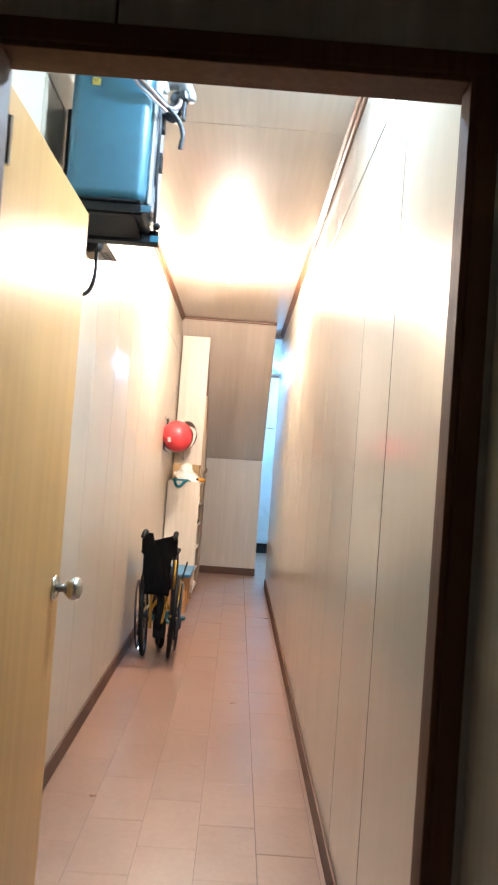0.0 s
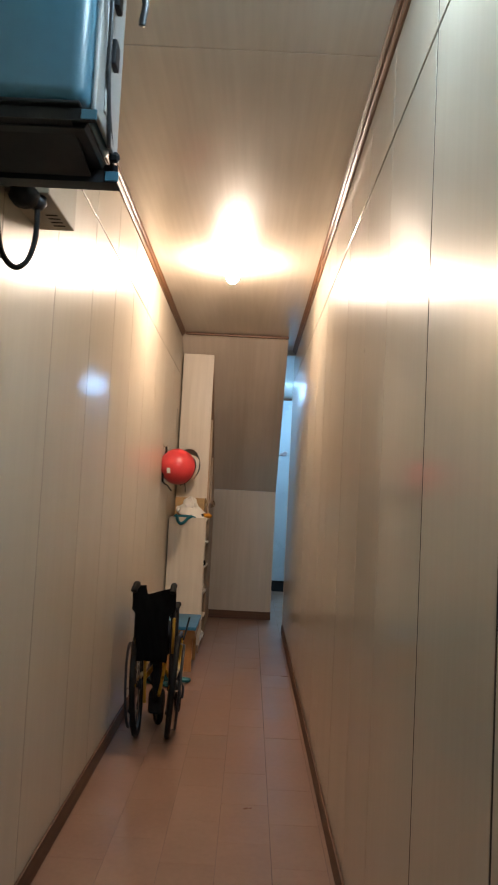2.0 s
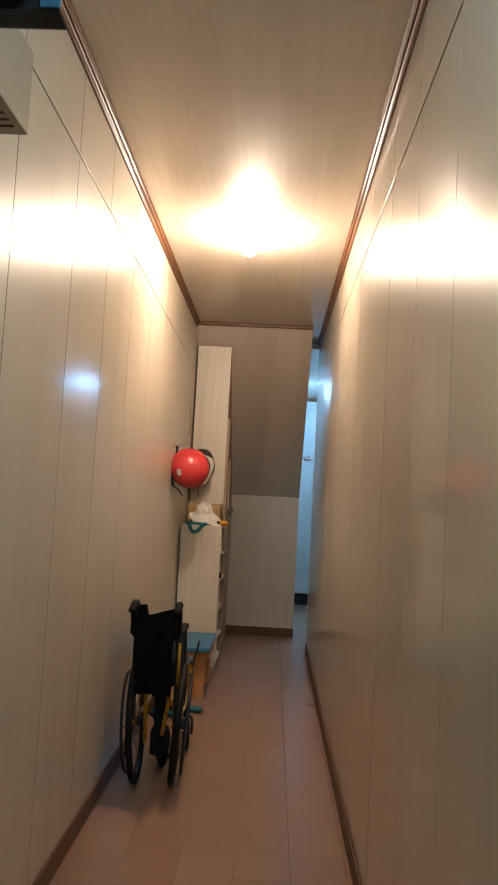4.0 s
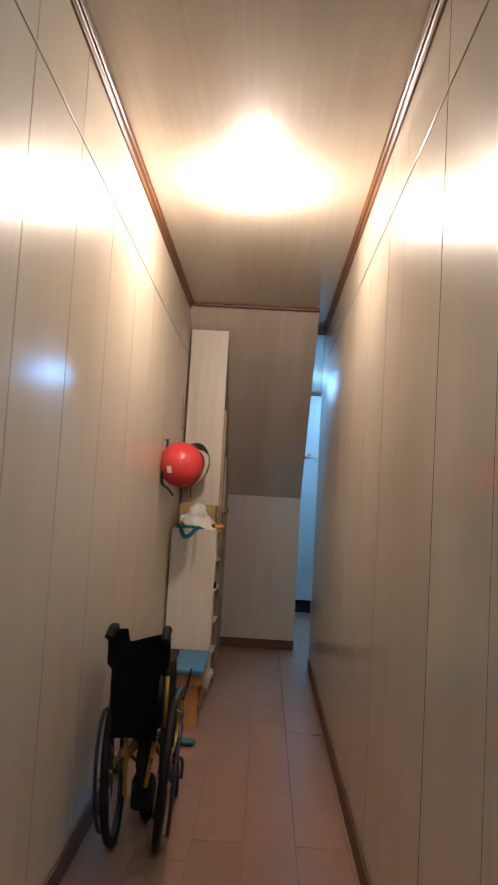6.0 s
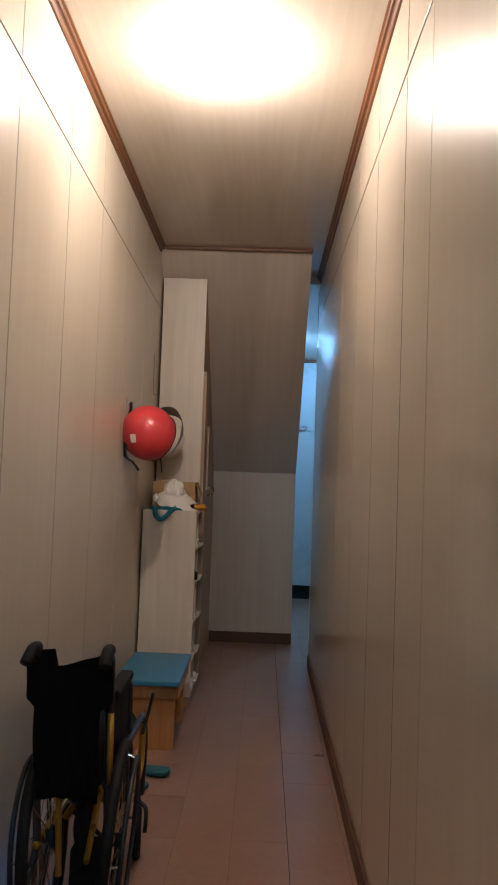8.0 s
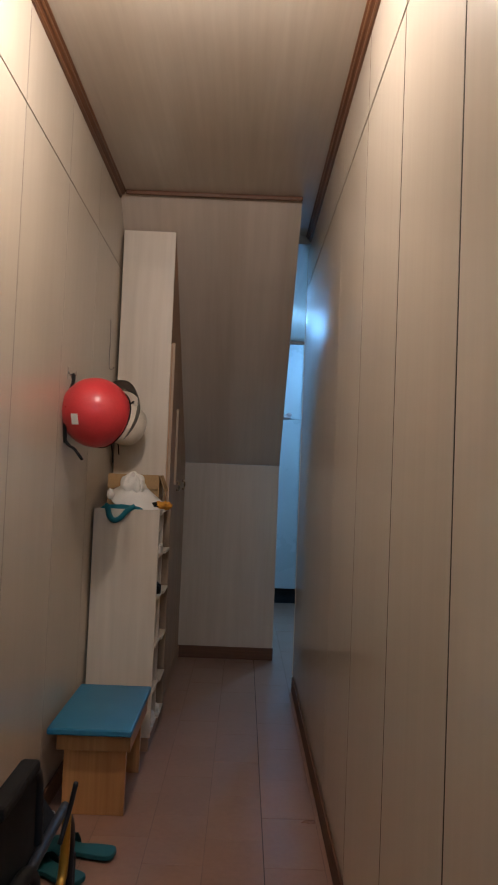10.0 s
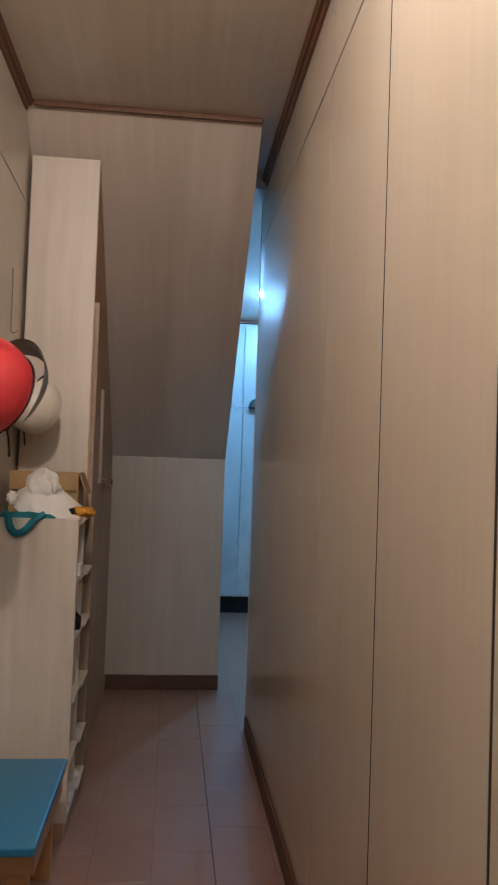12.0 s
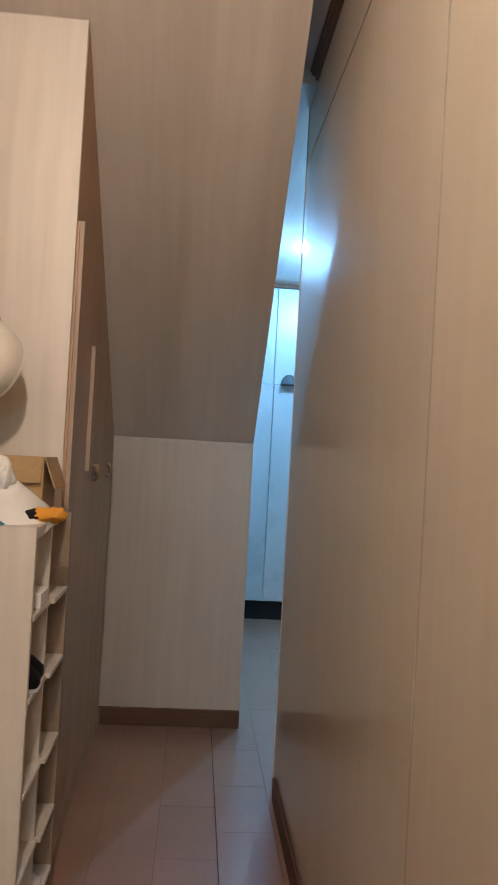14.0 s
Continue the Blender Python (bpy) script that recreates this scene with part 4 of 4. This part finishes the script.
# valves and hoses at the upper front corner
part("valve_body", lathe([(0.018, -0.055), (0.027, -0.05), (0.029, -0.018), (0.022, -0.014), (0.022, 0.009), (0.031, 0.014), (0.031, 0.036), (0.018, 0.041)], (-0.262, 1.555, 2.60), (0.35, 0.15, 1), 12), STEEL, mc, "dark valve body", True)
part("valve_nut", lathe([(0.018, 0), (0.022, 0.006), (0.022, 0.024), (0.016, 0.029)], (-0.247, 1.532, 2.62), (0.9, -0.3, 0.2), 6), STEEL, mc, "dark hexagonal nut")
part("valve_lever", box(-0.239, -0.226, 1.523, 1.55, 2.543, 2.612, 0.004), STEEL, mc, "dark valve lever")
part("pipe_elbow", tube([(-0.327, 1.572, 2.67), (-0.285, 1.562, 2.685), (-0.245, 1.555, 2.676), (-0.224, 1.552, 2.643), (-0.222, 1.552, 2.62)], 0.026, 14, 6), ELBOW, mc, "grey pipe elbow", True)
part("pipe_collar", lathe([(0.03, 0), (0.031, 0.012), (0.027, 0.02)], (-0.3145, 1.568, 2.674), (1, -0.2, 0.25), 16), WHITEPL, mc, "pale pipe collar", True)
part("hose", tube([(-0.40, 1.405, 2.77), (-0.397, 1.402, 2.695), (-0.375, 1.398, 2.62), (-0.328, 1.408, 2.575), (-0.275, 1.455, 2.545), (-0.248, 1.50, 2.575), (-0.246, 1.53, 2.62)], 0.008, 10, 7), HOSE, mc, "brownish pink hose", True)
part("hose", tube([(-0.408, 1.408, 2.77), (-0.404, 1.405, 2.69), (-0.383, 1.40, 2.605), (-0.333, 1.41, 2.56), (-0.28, 1.45, 2.53)], 0.0045, 8, 7), PINKHOSE, mc, "thin pale hose", True)
part("hose", tube([(-0.328, 1.44, 2.594), (-0.282, 1.448, 2.55), (-0.242, 1.466, 2.512), (-0.224, 1.466, 2.467), (-0.227, 1.466, 2.43), (-0.229, 1.468, 2.415)], 0.0078, 10, 7), STEEL, mc, "dark hose end", True)
part("hose", tube([(-0.311, 1.502, 2.585), (-0.305, 1.51, 2.49), (-0.308, 1.53, 2.36), (-0.308, 1.566, 2.25), (-0.312, 1.60, 2.205)], 0.0055, 8, 7), STEEL, mc, "black cable", True)
part("motor_cap", box(-0.395, -0.307, 1.388, 1.4195, 2.672, 2.74, 0.008), STEEL, mc, "dark motor cap")
part("pipe_fitting", dome((-0.523, 1.407, 2.70), 0.068, 0.046, 0.05, dent=0.15), STEEL, mc, "dark pipe fitting", True)

jb = thing("junction_box", (-0.61, 2.0, 2.229), "tan metal switch box under the machine with a black cable", "switch box")
part("case", box(XL + 0.001, -0.546, 1.955, 2.26, 2.229, 2.43, 0.004), BROWNBOX, jb)
part("case_arm", box(XL + 0.001, -0.60, 1.80, 1.955, 2.24, 2.29, 0.003), STEEL, jb)
for k in range(4):
    part("vent_slot", box(-0.60, -0.565, 2.12 + 0.03 * k, 2.128 + 0.03 * k, 2.2275, 2.2295), GAP, jb)
part("gland", lathe([(0.024, 0), (0.026, -0.02), (0.014, -0.035)], (-0.585, 1.985, 2.2285)), STEEL, jb, "", True)
part("socket", dome((-0.61, 1.94, 2.215), 0.04, 0.05, 0.035, dent=0.1), RUBBER, jb, "", True)
part("cable_loop", tube([(-0.585, 1.985, 2.2), (-0.581, 1.975, 2.11), (-0.592, 1.95, 2.035), (-0.618, 1.92, 2.008), (-0.645, 1.89, 2.045), (-0.655, 1.86, 2.15), (-0.655, 1.85, 2.26)], 0.008, 10, 7), RUBBER, jb, "hanging black cable loop", True)

# ---- small things ----
whole("folded_cloth", join(dome((0.51, RY1 - 0.0, 2.022), 0.05, 0.03, 0.024, dent=0.4), dome((0.54, RY1 - 0.005, 2.05), 0.03, 0.025, 0.02, dent=0.4)), PINKHOSE, "small pinkish cloth lying on the cupboard's ledge", "cloth", smooth=True)
for ny, nz in ((2.68, 1.975),):
    whole("nail", lathe([(0.0015, 0), (0.0015, 0.002), (0.0026, 0.002), (0.002, 0.003)], (XR, ny, nz), (-1, 0, 0), 10), STEEL, "small steel nail in the laminate wall", "nail", "nails in the wall")

whole("bottle_cap", lathe([(0.0, 0.0), (0.012, 0.0005), (0.0125, 0.008), (0.009, 0.0105), (0.002, 0.011)], (-0.625, 5.93, 0.0125), (0.3, -1, 0.0), 14), WHITEPL, "small white plastic cap standing on the tiles", "cap", smooth=True)

# ---- floor tiles ----
fl = whole("floor", join(box(-1.4, 1.4, -2.6, YEND, -0.08, -0.0012), box(-1.4, 2.4, YEND, RY1 + 0.4, -0.08, -0.0012)), GROUT, "pinkish beige glazed floor tiles laid in staggered rows", "floor", kind="structure")
TW, TL, J, K = 0.215, 0.385, 0.0017, 0.0008
tile_mesh = bpy.data.meshes.new("tile")
_b = box(-(TW - J) / 2, (TW - J) / 2, -(TL - K) / 2, (TL - K) / 2, -0.008, 0, 0.0005, 1)
_b.to_mesh(tile_mesh)
_b.free()
tile_mesh.materials.append(TILE)
part("dirty_joint", box(0.2046, 0.2068, 4.6, 8.9, -0.0011, -0.0006), GAP, fl, "dark dirt in one tile joint")
rest = []
for i in range(-6, 12):
    xm = -0.01 + TW * (i + 0.5) + (0.0015 if i > 0 else 0.0)      # one wider, dirtier joint
    for j in range(-14, 36):
        ym = (0.125 if i % 2 else 0.3175) + TL * (j + 0.5) - 0.3
        if xm < -1.3 or xm > 2.25 or ym > RY1 + 0.2:
            continue
        in_hall = ym < Y0 and abs(xm) < 1.25
        in_corridor = Y0 <= ym <= FOLD_Y + 0.2 and XL - 0.1 < xm < XR + 0.1
        in_room = ym > YEND - 0.1 and xm > XR and xm < RX1
        in_room = in_room or (ym > FOLD_Y and RX0 < xm <= XR + 0.1)
        if in_corridor or (in_room and 0.3 < xm < 1.0):
            ob = new("tile", tile_mesh)
            ob.parent = fl
            ob.location = (xm, ym, random.uniform(-0.0003, 0.0003))
            ob.rotation_euler = (random.uniform(-0.0012, 0.0012), random.uniform(-0.0012, 0.0012), 0)
        elif in_hall or in_room:
            rest.append((xm, ym))
verts, faces = [], []
for xm, ym in rest:
    n = len(verts)
    a, b = (TW - J) / 2, (TL - K) / 2
    verts += [(xm - a, ym - b, 0), (xm + a, ym - b, 0), (xm + a, ym + b, 0), (xm - a, ym + b, 0), (xm - a, ym - b, -0.006), (xm + a, ym - b, -0.006), (xm + a, ym + b, -0.006), (xm - a, ym + b, -0.006)]
    faces += [(n, n + 1, n + 2, n + 3), (n, n + 4, n + 5, n + 1), (n + 1, n + 5, n + 6, n + 2), (n + 2, n + 6, n + 7, n + 3), (n + 3, n + 7, n + 4, n)]
me = bpy.data.meshes.new("tiles_beyond")
me.from_pydata(verts, [], faces)
me.materials.append(TILE)
ob = new("tiles_beyond", me)
ob.parent = fl
tagged(ob, kind="stuff")
